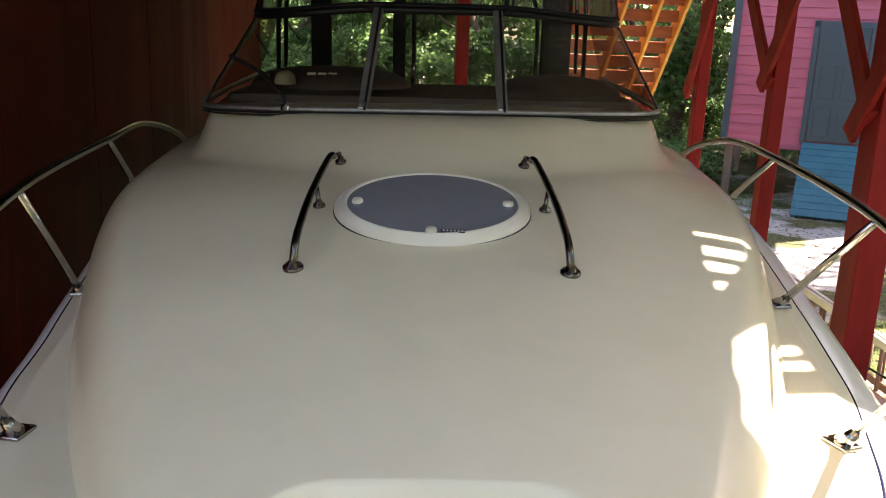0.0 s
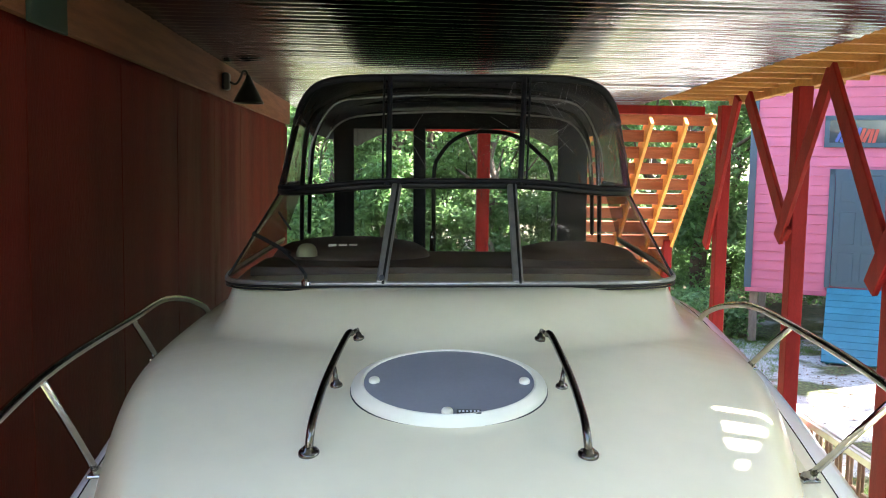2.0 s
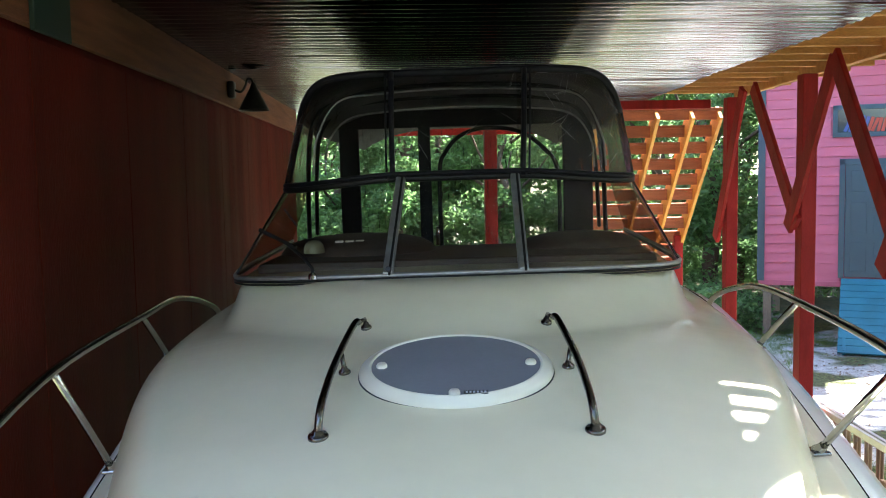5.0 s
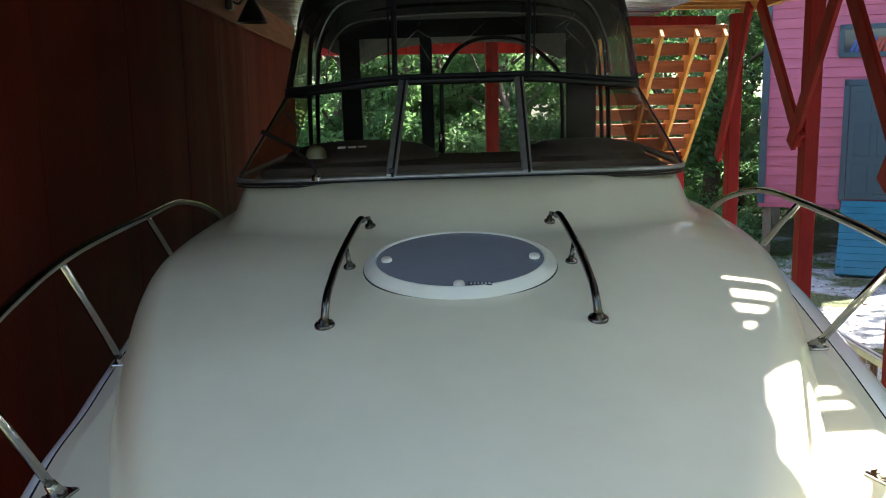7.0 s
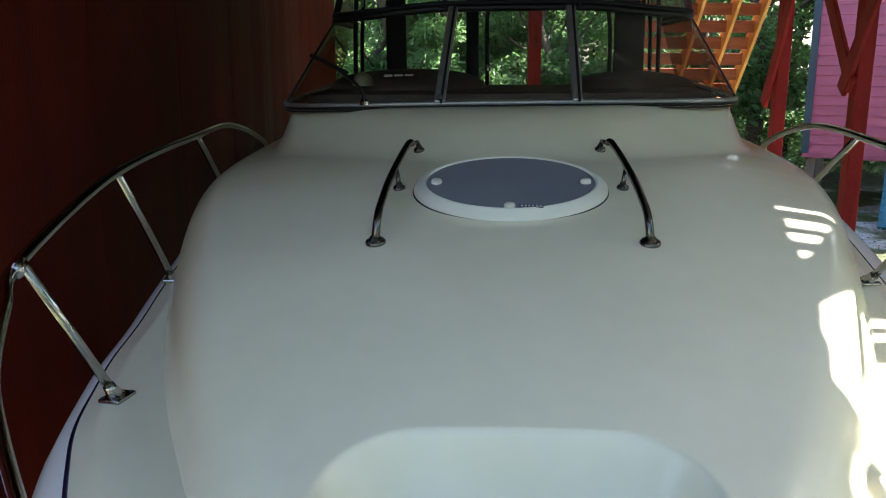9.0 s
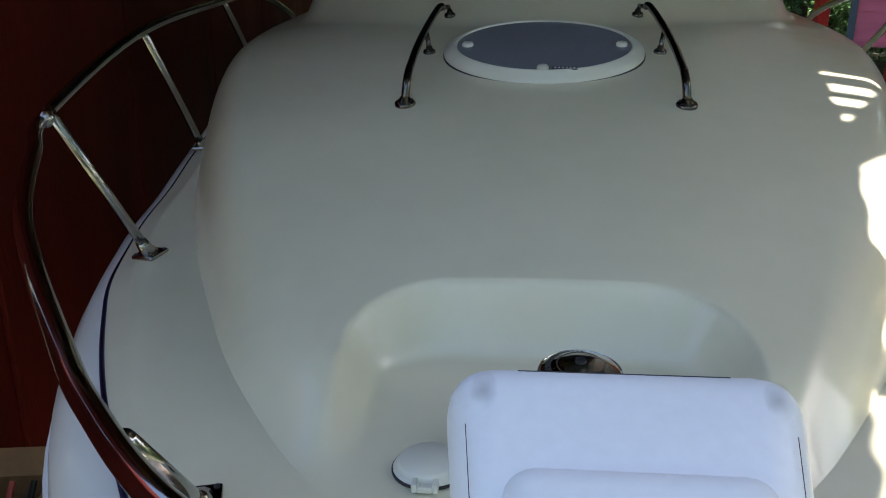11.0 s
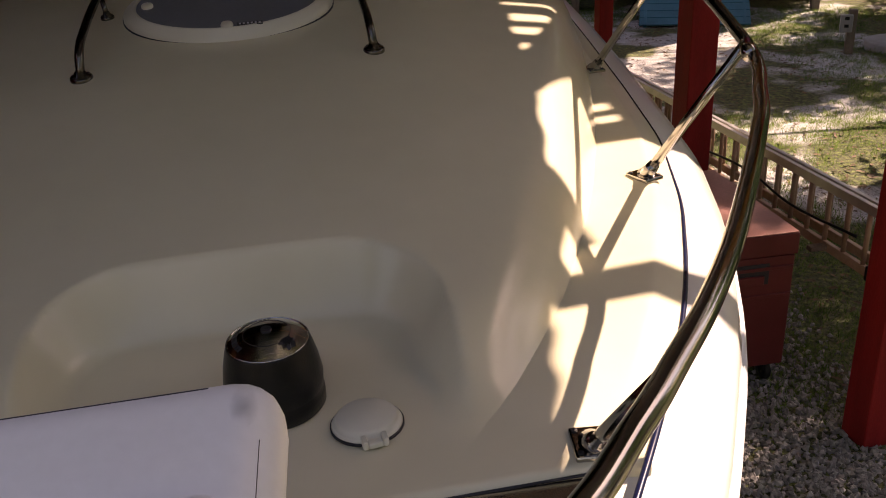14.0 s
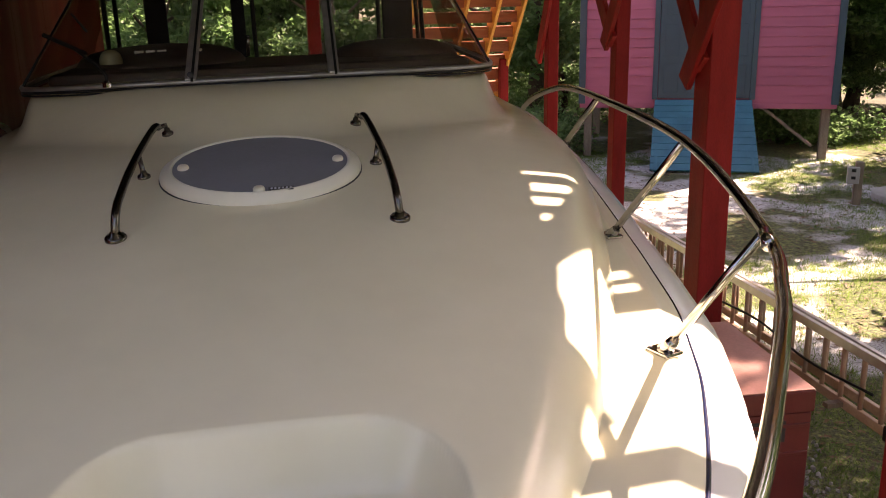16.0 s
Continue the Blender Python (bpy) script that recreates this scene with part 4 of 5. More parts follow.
def fill_cap(x, y, turn):
    z = deck_height(x, y)
    m = Matrix.Translation((x, y, z)) @ Matrix.Rotation(radians(turn), 4, "Z")
    c = part("deck_fill", lathe([(0.0, 0.001), (0.046, 0.001), (0.046, 0.005), (0.043, 0.008), (0.040, 0.008), (0.040, 0.013), (0.037, 0.016), (0.0, 0.0165)], 40, m), "cream", boat, "cream plastic hinged deck fill cap", True)
    part("ring", lathe([(0.0465, 0.0), (0.048, 0.0), (0.048, 0.003), (0.0465, 0.004)], 40, m), "dark", c)
    for k in (-1, 1):
        part("hinge", boxed((0.013 * k, -0.047, 0.007), (0.007, 0.018, 0.012), 0.002, m), "cream", c)
    part("tab", boxed((0, -0.051, 0.006), (0.019, 0.012, 0.008), 0.002, m), "cream", c)


def searchlight():
    """Housing and yoke on the front of the bow rail."""
    def lump(levels, y0, y1, r, flat=0.0):
        bm = bmesh.new()
        (w0, z0), (w1, z1) = levels
        vs = []
        for y in (y0, y1):
            for w, z in ((w0, z0), (w1, z1)):
                vs += [bm.verts.new((-w, y, z)), bm.verts.new((w, y, z))]
        bm.faces.new((vs[0], vs[1], vs[3], vs[2]))
        bm.faces.new((vs[4], vs[6], vs[7], vs[5]))
        bm.faces.new((vs[0], vs[4], vs[5], vs[1]))
        bm.faces.new((vs[2], vs[3], vs[7], vs[6]))
        bm.faces.new((vs[0], vs[2], vs[6], vs[4]))
        bm.faces.new((vs[1], vs[5], vs[7], vs[3]))
        bmesh.ops.recalc_face_normals(bm, faces=bm.faces)
        bmesh.ops.bevel(bm, geom=bm.edges[:], offset=r, segments=5, affect="EDGES", profile=0.5)
        return bm
    tilt = Matrix.Translation((0.0135, -1.28, 2.527)) @ Matrix.Rotation(radians(22), 4, "X") @ Matrix.Translation((0, 1.28, -2.53))
    bm = lump(((0.079, 2.522), (0.079, 2.578)), -1.348, -1.252, 0.023)
    slim = lambda y: 1 - 0.13 * min(1.0, max(0.0, (-1.26 - y) / 0.085))
    for q in bm.verts:
        q.co.x *= slim(q.co.y)
    bmesh.ops.transform(bm, matrix=tilt, verts=bm.verts)
    body = part("searchlight", bm, "white", boat, "white plastic searchlight housing with grey scuffs", True)
    bm = lump(((0.070, 2.40), (0.052, 2.587)), -1.425, -1.314, 0.013)
    bmesh.ops.transform(bm, matrix=Matrix.Translation((0.002, 0, 0)) @ tilt, verts=bm.verts)
    part("yoke", bm, "white", body, "", True)
    for s in (-1, 1):
        edge = [(s * 0.0705 * slim(y), y, 2.5752) for y in (-1.292, -1.308, -1.326)] + [(s * 0.0615, -1.337, 2.5730), (s * 0.055, -1.3365, 2.5735)]
        part("seam", tube([tilt @ Vector(q) for q in edge], 0.00020, 6), "dark", body)
        for x, y, z, a, b in ((0.061, -1.276, 2.5783, 0.007, 0.015), (0.039, -1.374, 2.5873, 0.010, 0.013)):
            part("scuff", lathe([(1.0, 0.0), (0.0, 0.0)], 20, tilt @ Matrix.Translation((s * x + 0.001, y, z)) @ Matrix.Diagonal((a, b, 1, 1))), "smear", body, "soft grey scuff")
    part("clamp", tube([(0.0135, -1.29, 2.527), (0.0135, -1.30, 2.425)], 0.02, 12), "plastic", body)
    part("back_seam", tube([tilt @ Vector((x, -1.2592 - 0.005 * smoothstep((abs(x) - 0.046) / 0.012), 2.5712)) for x in np.linspace(-0.046, 0.046, 15)], 0.0006, 6), "dark", body)


boat_deck()
hull()
bow_plate()
hatch()
grab_rails()
bow_rail()
windlass()
fill_cap(0.154, -0.665, 6)
fill_cap(-0.147, -0.672, 0)
searchlight()
arc = smooth_path([(-0.248, -0.814, 0), (-0.231, -0.784, 0), (-0.213, -0.771, 0), (-0.18, -0.760, 0), (-0.11, -0.755, 0), (-0.02, -0.754, 0)], 5)
part("locker_seam", tube([(p.x, p.y, deck_height(p.x, p.y) + 0.0005) for p in arc], 0.0012, 5), "dark", boat, "thin dark seam of the anchor locker lid")
part("front_seam", tube([(x, -0.8162, deck_height(x, -0.814) - 0.008) for x in np.linspace(-0.43, 0.43, 12)], 0.0018, 6), "dark", boat)
part("keyhole", lathe([(0.005, 0.0), (0.005, 0.001), (0.0, 0.001)], 10, Matrix.Translation((-0.199, -0.776, deck_height(-0.199, -0.776) + 0.0005))), "dark", boat)


# windscreen, canopy and cockpit
BASE = [(0.0, 1.235), (0.22, 1.245), (0.45, 1.27), (0.62, 1.32), (0.725, 1.39), (0.785, 1.52), (0.83, 1.85), (0.88, 2.6), (0.92, 3.3)]
TOPC = [(0.0, 1.60), (0.205, 1.605), (0.40, 1.63), (0.54, 1.675), (0.635, 1.76), (0.68, 1.90), (0.72, 2.2), (0.77, 2.75), (0.82, 3.3)]
ROOF = [(0.0, 1.80, 3.350), (0.22, 1.80, 3.352), (0.42, 1.81, 3.348), (0.53, 1.83, 3.325), (0.59, 1.87, 3.27), (0.63, 1.95, 3.20), (0.68, 2.25, 3.22), (0.73, 2.8, 3.22), (0.77, 3.3, 3.20)]


def curve_xy(table, n=48):
    return smooth_path([(x, y, (table[i][2] if len(table[i]) > 2 else 0.0)) for i, (x, y, *_) in enumerate(table)], n // len(table) + 2)


base_c = [Vector((p.x, p.y, 2.647 - 0.012 * (p.x / 0.8) ** 2)) for p in curve_xy(BASE)]
top_c = [Vector((p.x, p.y, 2.955 - 0.030 * smoothstep((p.x - 0.2) / 0.45))) for p in curve_xy(TOPC)]
roof_c = curve_xy(ROOF)


def mirrored(c):
    return [Vector((-p.x, p.y, p.z)) for p in c[::-1]][:-1] + list(c)


def strip(a, b, lo, hi, rows=8, bulge=0.0):
    """A sheet between the curves a and b from index lo to hi."""
    bm = bmesh.new()
    g = []
    for i in range(lo, hi + 1):
        col = []
        for k in range(rows + 1):
            t = k / rows
            p = a[i].lerp(b[i], t)
            p = p + Vector((p.x * bulge, -bulge, 0)) * math.sin(math.pi * t)
            col.append(bm.verts.new(p))
        g.append(col)
    for u, w in zip(g, g[1:]):
        for k in range(rows):
            bm.faces.new((u[k], w[k], w[k + 1], u[k + 1]))
    return bm


n_half = len(base_c) - 1
B, T, R = mirrored(base_c), mirrored(top_c), mirrored(roof_c)
for p in R:
    p.x += 0.025
for p in T:
    p.x += 0.015
for p in B:
    p.z += 0.006 * p.x
mid = n_half


def index_at(c, x):
    return min(range(mid, len(c)), key=lambda i: abs(c[i].x - x) + (100 if c[i].y > 1.75 else 0))


im = index_at(B, 0.205)
ws = part("windscreen_base", tube(B, 0.0085, 8), "alum", boat, "grey aluminium windscreen sill", True)
part("sill_gasket", tube([p + Vector((0, -0.006, -0.010)) for p in B], 0.005, 6), "rubber", ws, "", True)
part("sill_trim", tube([p + Vector((0, -0.012, -0.019)) for p in B], 0.0035, 6), "rubber", ws, "", True)
dm = im - mid
k_end = next(i for i in range(mid, 2 * mid) if B[i].y > 1.47)
# starboard pane takes the darker glass with painted reflection haze
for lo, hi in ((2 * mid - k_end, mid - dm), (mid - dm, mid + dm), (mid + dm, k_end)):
    g = part("pane", strip(B, T, lo, hi, 4), "glass_glare" if lo > mid else "glass", ws, "tinted windscreen pane", True)
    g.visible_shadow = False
for lo, hi in ((0, 2 * mid - k_end), (k_end, 2 * mid)):
    g = part("side_pane", strip(B, T, lo, hi, 4), "side_dark", ws, "clear side pane tinted dark brown", True)
    g.visible_shadow = False
for i in (mid - dm, mid + dm):
    a, b = B[i], T[i]
    part("mullion", beam(a + Vector((0, -0.004, 0)), b + Vector((0, -0.004, 0)), 0.034, 0.022, (0, -1, 0.8), 0.004), "alum", ws, "grey aluminium upright")
    part("mullion_seal", beam(a + Vector((0.006, -0.017, 0.004)), b + Vector((0.006, -0.017, 0.004)), 0.008, 0.008, (0, -1, 0.8), 0.001), "rubber", ws)
part("hinge_knob", lathe([(0.009, 0), (0.009, 0.012), (0.0, 0.013)], 12, Matrix.Translation(B[mid - dm] + Vector((0.004, -0.018, 0.02))) @ Matrix.Rotation(radians(70), 4, "X")), "dark", ws)
part("top_rail", tube(T, 0.0135, 10), "rubber", ws, "black windscreen top rail", True)

bm_ = bmesh.new()
xs = np.linspace(-1, 1, 25)
rows_ = []
for y in [1.80, 1.83, 1.87, 1.91, 1.95, 2.05, 2.15, 2.25] + [2.25 + 0.125 * k for k in range(1, 31)]:
    w = interp(y, [(1.80, 0.50), (1.83, 0.55), (1.87, 0.595), (1.95, 0.634), (2.25, 0.68), (3.5, 0.79), (6.0, 0.82)])
    lo = interp(y, [(1.80, 3.335), (1.83, 3.315), (1.87, 3.27), (1.95, 3.20), (2.25, 3.22), (3.5, 3.20)])
    hi = interp(y, [(1.80, 3.352), (1.9, 3.362), (2.3, 3.368), (3.5, 3.36)])
    rows_.append([bm_.verts.new((0.025 + w * u, y, lo + (hi - lo) * (1 - abs(u) ** 3.4) + (0.004 * math.sin(9 * y) if y > 2 else 0))) for u in xs])
for a, b in zip(rows_, rows_[1:]):
    for i in range(24):
        bm_.faces.new((a[i], a[i + 1], b[i + 1], b[i]))
can = part("canopy", bm_, "canvas", boat, "black canvas canopy over the cockpit", True)
part("front_hem", tube(R, 0.016, 8), "canvas", can, "", True)
# starboard panel takes the darker vinyl with painted reflection haze
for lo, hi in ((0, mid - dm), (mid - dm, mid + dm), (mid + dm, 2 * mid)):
    g = part("clear_panel", strip(T, R, lo, hi, 8, 0.02), "vinyl_glare" if lo > mid else "vinyl", can, "clear vinyl window panel", True)
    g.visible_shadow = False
for i in (mid - dm - 1, mid + dm + 1):
    part("zip_strip", tube([T[i].lerp(R[i], t) + Vector((0, -0.02 - 0.02 * math.sin(math.pi * t), 0)) for t in np.linspace(0, 1, 9)], 0.0105, 6), "canvas", can, "", True)
    part("zip_strip", tube([T[i].lerp(R[i], t) + Vector((0.022 if i > mid else -0.022, -0.017 - 0.02 * math.sin(math.pi * t), 0)) for t in np.linspace(0, 1, 9)], 0.004, 6), "canvas", can, "", True)
# thin pale lines painted in as highlights along the vinyl wrinkles
rc = random.Random(17)
for k in range(34):
    i0 = rc.choice([rc.randint(mid + dm + 2, 2 * mid - 16), rc.randint(mid + dm + 2, mid + dm + 10), rc.randint(mid - dm, mid + dm), rc.randint(12, mid - dm)])
    t0, dt, di = rc.uniform(0.12, 0.9), rc.uniform(0.05, 0.30) * rc.choice((-1, 1)), rc.randint(1, 3)
    pts = []
    for q in range(5):
        t = min(0.96, max(0.04, t0 + dt * q / 4))
        i = min(2 * mid - 1.001, i0 + di * q / 4)
        a, b, u = int(i), int(i) + 1, i - int(i)
        p = T[a].lerp(T[b], u).lerp(R[a].lerp(R[b], u), t)
        pts.append(p + Vector((p.x * 0.02, -0.02, 0)) * math.sin(math.pi * t) + Vector((0, -0.002, 0)))
    top = rc.uniform(0.0002, 0.0005)
    part("crease", tube(smooth_path(pts, 3), [0.0001 + top * math.sin(math.pi * q / 12) for q in range(13)], 4), "crease", can)
part("lower_hem", tube([p + Vector((0, -0.018, 0.016)) for p in T], 0.009, 8), "canvas", can, "", True)
k_side = next(i for i in range(mid, 2 * mid) if T[i].y > 1.95)
for i in (k_side, 2 * mid - k_side):
    part("side_strip", tube([T[i], T[i].lerp(R[i], 0.5), R[i]], 0.014, 6), "canvas", can, "", True)
for i in (k_end, 2 * mid - k_end):
    part("side_frame", tube([B[i], B[i].lerp(T[i], 0.5), T[i]], 0.0045, 8), "rubber", ws, "", True)

# canopy bows and the aft curtain with its windows
for y, w, zt in ((2.35, 0.66, 3.33), (2.95, 0.72, 3.33)):
    pts = [(-w - 0.06, y + 0.35, 2.66), (-w, y + 0.05, 3.0), (-w * 0.93, y, 3.22), (-w * 0.7, y, zt), (0, y, zt + 0.03), (w * 0.7, y, zt), (w * 0.93, y, 3.22), (w, y + 0.05, 3.0), (w + 0.06, y + 0.35, 2.66)]
    part("canopy_bow", tube(smooth_path(pts, 5), 0.011, 8), "rubber", can, "", True)
YA = 3.55
for c, sz in (((-0.615, YA, 2.80), (0.115, 0.02, 0.98)), ((0.70, YA, 2.80), (0.17, 0.02, 0.98)), ((0.06, YA, 3.29), (1.5, 0.02, 0.10)), ((0.06, YA, 2.43), (1.5, 0.02, 0.12)), ((-0.18, YA, 2.85), (0.07, 0.022, 0.80)), ((0.06, YA + 0.004, 2.30), (1.8, 0.02, 0.2))):
    part("aft_curtain", boxed(c, sz, 0.006), "canvas", can)
g = part("aft_window", boxed((0.06, YA + 0.003, 2.87), (1.2, 0.003, 0.76)), "vinyl", can, "clear vinyl aft window")
g.visible_shadow = False
pts = [(-0.095, YA - 0.06, 2.50), (-0.095, YA - 0.06, 2.97), (-0.06, YA - 0.06, 3.09), (0.03, YA - 0.06, 3.185), (0.17, YA - 0.06, 3.225), (0.36, YA - 0.06, 3.20), (0.50, YA - 0.06, 3.10), (0.58, YA - 0.06, 2.96), (0.585, YA - 0.06, 2.50)]
part("arch_frame", tube(smooth_path(pts, 6), 0.0125, 8), "rubber", can, "", True)
# roof liner edge and light piping seen through the front panels
for y, w, z in ((2.05, 0.60, 3.30), (2.5, 0.62, 3.26)):
    pts = [(-w + 0.02, y, 2.98), (-w * 0.97 + 0.02, y, 3.12), (-w * 0.82 + 0.02, y, z - 0.03), (-w * 0.5, y, z), (0.02, y, z + 0.012), (w * 0.5, y, z), (w * 0.82 + 0.02, y, z - 0.03), (w * 0.97 + 0.02, y, 3.12), (w + 0.02, y, 2.98)]
    part("piping", tube(smooth_path(pts, 5), 0.0045, 6), "alum", can, "", True)

dash_bm = bmesh.new()
box(dash_bm, (0, 1.92, 2.635), (1.46, 0.62, 0.05), 0.02)
dash = part("dashboard", dash_bm, "dash", boat, "brown vinyl dashboard behind the windscreen")
HUMP = [(1.0, -0.02), (0.985, 0.012), (0.93, 0.034), (0.82, 0.052), (0.62, 0.066), (0.35, 0.074), (0.0, 0.077)]
part("helm_pod", oval(-0.40, 2.02, 0.32, 0.23, HUMP, 0.05, 2.655, 40), "dash", dash, "", True)
part("binnacle", oval(0.50, 2.02, 0.26, 0.20, HUMP, 0.05, 2.64, 40), "dash", dash, "", True)
part("compass", lathe([(0.040, 0), (0.040, 0.015), (0.034, 0.034), (0.02, 0.046), (0.0, 0.050)], 20, Matrix.Translation((-0.545, 1.78, 2.68))), "ivory", dash, "", True)
for x, y in ((-0.46, 1.88), (-0.42, 1.88), (-0.38, 1.885), (-0.25, 1.87)):
    part("switch_plate", boxed((x, y, 2.713), (0.032, 0.02, 0.010), 0.003), "cream", dash)
part("throttle", tube([(-0.08, 2.15, 2.67), (-0.075, 2.13, 2.75)], 0.008, 8), "steel", dash, "", True)
part("cockpit_sole", boxed((0, 3.6, 1.75), (1.9, 3.2, 0.06), 0.0), "seat", boat)
part("cockpit_side", boxed((-0.95, 3.8, 2.05), (0.08, 3.0, 0.66), 0.02), "gelcoat", boat)
part("cockpit_side", boxed((0.95, 3.8, 2.05), (0.08, 3.0, 0.66), 0.02), "gelcoat", boat)
part("transom_coaming", boxed((0, 5.3, 2.05), (2.1, 0.2, 0.6), 0.05), "gelcoat", boat)
part("bulkhead", boxed((0, 2.26, 2.17), (1.5, 0.05, 0.90), 0.01), "dash", boat)
for x in (-0.42, 0.5):
    s_ = part("helm_seat", boxed((x, 2.85, 2.2), (0.46, 0.42, 0.14), 0.04, None, 3), "seat", boat, "", True)
    part("seat_back", boxed((x, 3.06, 2.38), (0.46, 0.10, 0.36), 0.04, None, 3), "seat", s_, "", True)
    part("pedestal", tube([(x, 2.85, 1.77), (x, 2.85, 2.14)], 0.05, 14), "alum", s_)


def wiper(x, y):
    a = Vector((x, y - 0.03, 2.655))
    w = part("wiper", tube([a, a + Vector((0, 0, 0.025)), a + Vector((-0.03, 0.03, 0.055)), a + Vector((-0.10, 0.085, 0.105)), a + Vector((-0.15, 0.11, 0.125))], 0.0055, 8), "rubber", boat, "black windscreen wiper arm", True)
    part("blade", tube([a + Vector((-0.19, 0.125, 0.145)), a + Vector((-0.06, 0.055, 0.088))], 0.0075, 6), "rubber", w)
    part("pivot", lathe([(0.014, 0), (0.014, 0.012), (0.007, 0.02), (0.0, 0.02)], 12, Matrix.Translation((x, y - 0.03, 2.645))), "steel", w)


wiper(-0.455, 1.225)
part("second_wiper", tube([(-0.60, 1.52, 2.86), (-0.555, 1.50, 2.80)], 0.0045, 6), "rubber", boat, "", True)
# keel blocks under the hull
for y in (1.2, 3.6, 5.4):
    b_ = tagged(part("keel_block", boxed((0.105 + 0.065 * y, 1.6 + y, 0.40), (1.2, 0.35, 0.80), 0.01), "weathered"), "stacked timber block under the boat keel", "support block", "keel blocks")


# ---- things round the boat ----
def wall_lamp():
    ob = tagged(empty("wall_lamp", pose(WALL_X + 0.03, 7.0, 3.65) @ Matrix.Scale(0.88, 4)), "black gooseneck barn lamp on the wall trim", "lamp")
    part("mount", boxed((0.03, 0, 0.0), (0.06, 0.13, 0.15), 0.02), "lampblack", ob, "", True)
    part("arm", tube(smooth_path([(0.05, 0, 0.0), (0.11, 0, -0.02), (0.15, 0.0, 0.03), (0.17, 0.0, 0.085), (0.20, 0, 0.09), (0.22, 0, 0.05)], 6), 0.011, 8), "lampblack", ob, "", True)
    part("shade", lathe([(0.02, 0.055), (0.03, 0.02), (0.045, -0.01), (0.13, -0.17), (0.135, -0.185), (0.128, -0.18), (0.04, -0.02), (0.0, 0.0)], 28, Matrix.Translation((0.22, 0, 0.0))), "lampblack", ob, "", True)


wall_lamp()
tagged(part("green_board", boxed((WALL_X + 0.045, 3.49, 3.62), (0.02, 0.36, 0.22), 0.004), "green"), "small dark green board on the wall top", "board")


def tool_chest():
    ob = tagged(empty("tool_chest", pose(2.47, 3.645, 0.0, 0, 0, -5)), "dark red steel rolling tool chest with paler top", "tool chest")
    W, D, H, Z = 0.76, 1.0, 0.79, 0.13
    part("body", boxed((0, D / 2, Z + H / 2 - 0.06), (W, D, H - 0.13), 0.008), "toolbox", ob)
    part("lid", boxed((0, D / 2, Z + H - 0.06), (W + 0.02, D + 0.02, 0.12), 0.008), "toolbox", ob)
    part("lid_top", boxed((0, D / 2, Z + H + 0.003), (W + 0.01, D + 0.01, 0.006), 0.002), "tooltop", ob, "paler pinkish top")
    part("handle", boxed((0.06, -0.012, Z + H - 0.25), (0.30, 0.02, 0.05), 0.006), "toolbox", ob)
    # flat dark plate that paints the shade of a handle recess
    part("handle_recess", boxed((0.06, -0.003, Z + H - 0.22), (0.36, 0.006, 0.12), 0.002), "dark", ob)
    for z in (0.30, 0.14):
        part("rib", boxed((0, -0.004, Z + H - 0.05 - z), (W - 0.02, 0.014, 0.02), 0.004), "toolbox", ob)
    for x in (-W / 2 + 0.06, W / 2 - 0.06):
        for y in (0.08, D - 0.08):
            c = part("caster", lathe([(0.02, -0.018), (0.055, -0.018), (0.06, -0.01), (0.06, 0.01), (0.055, 0.018), (0.02, 0.018)], 20, Matrix.Translation((x, y, 0.06)) @ Matrix.Rotation(radians(90), 4, "Y")), "rubber", ob, "", True)
            part("fork", boxed((x, y, 0.10), (0.05, 0.06, 0.07), 0.004), "plastic", c)


tool_chest()


def ladder():
    """An extension ladder hung on edge along the outside of the posts."""
    a, b = Vector((3.37, 3.58, 0.55)), Vector((3.59, 9.2, 0.55))
    d = (b - a)
    ang = math.degrees(math.atan2(d.y, d.x))
    ob = tagged(empty("extension_ladder", pose(*a, 0, 0, ang)), "long two-section extension ladder hung on edge outside the posts", "ladder")
    L = d.length
    for off, z0, h in ((0.0, 0.0, 0.40), (-0.075, 0.035, 0.35)):
        for z in (z0, z0 + h):
            bm = boxed((L / 2, off, z), (L, 0.030, 0.010), 0.002)
            box(bm, (L / 2, off + 0.012, z + (0.022 if z == z0 else -0.022)), (L, 0.005, 0.05), 0.001)
            box(bm, (L / 2, off, z + (0.047 if z == z0 else -0.047)), (L, 0.026, 0.006), 0.001)
            # upper rails are paler and more metallic than the lower ones
            part("rail", bm, "rail_edge" if z > 0.2 else "ladder", ob)
        x = 0.15 + (0.09 if off else 0)
        while x < L - 0.1:
            part("rung", tube([(x, off, z0), (x, off, z0 + h)], 0.0145, 8), "rung", ob, "", True)
            x += 0.18
    part("rope", tube(smooth_path([(0.2, 0.03, 0.20), (0.8, 0.05, 0.17), (1.4, 0.03, 0.21), (2.2, 0.05, 0.16)], 6), 0.009, 6), "rubber", ob, "black cord", True)
    part("foot", boxed((0.04, 0, 0.03), (0.10, 0.07, 0.09), 0.01), "rubber", ob)
    for x in (0.48, 2.6, 4.9, 6.8):
        part("hook", boxed((x, 0.05, 0.02), (0.05, 0.13, 0.03), 0.004), "weathered", ob)


ladder()


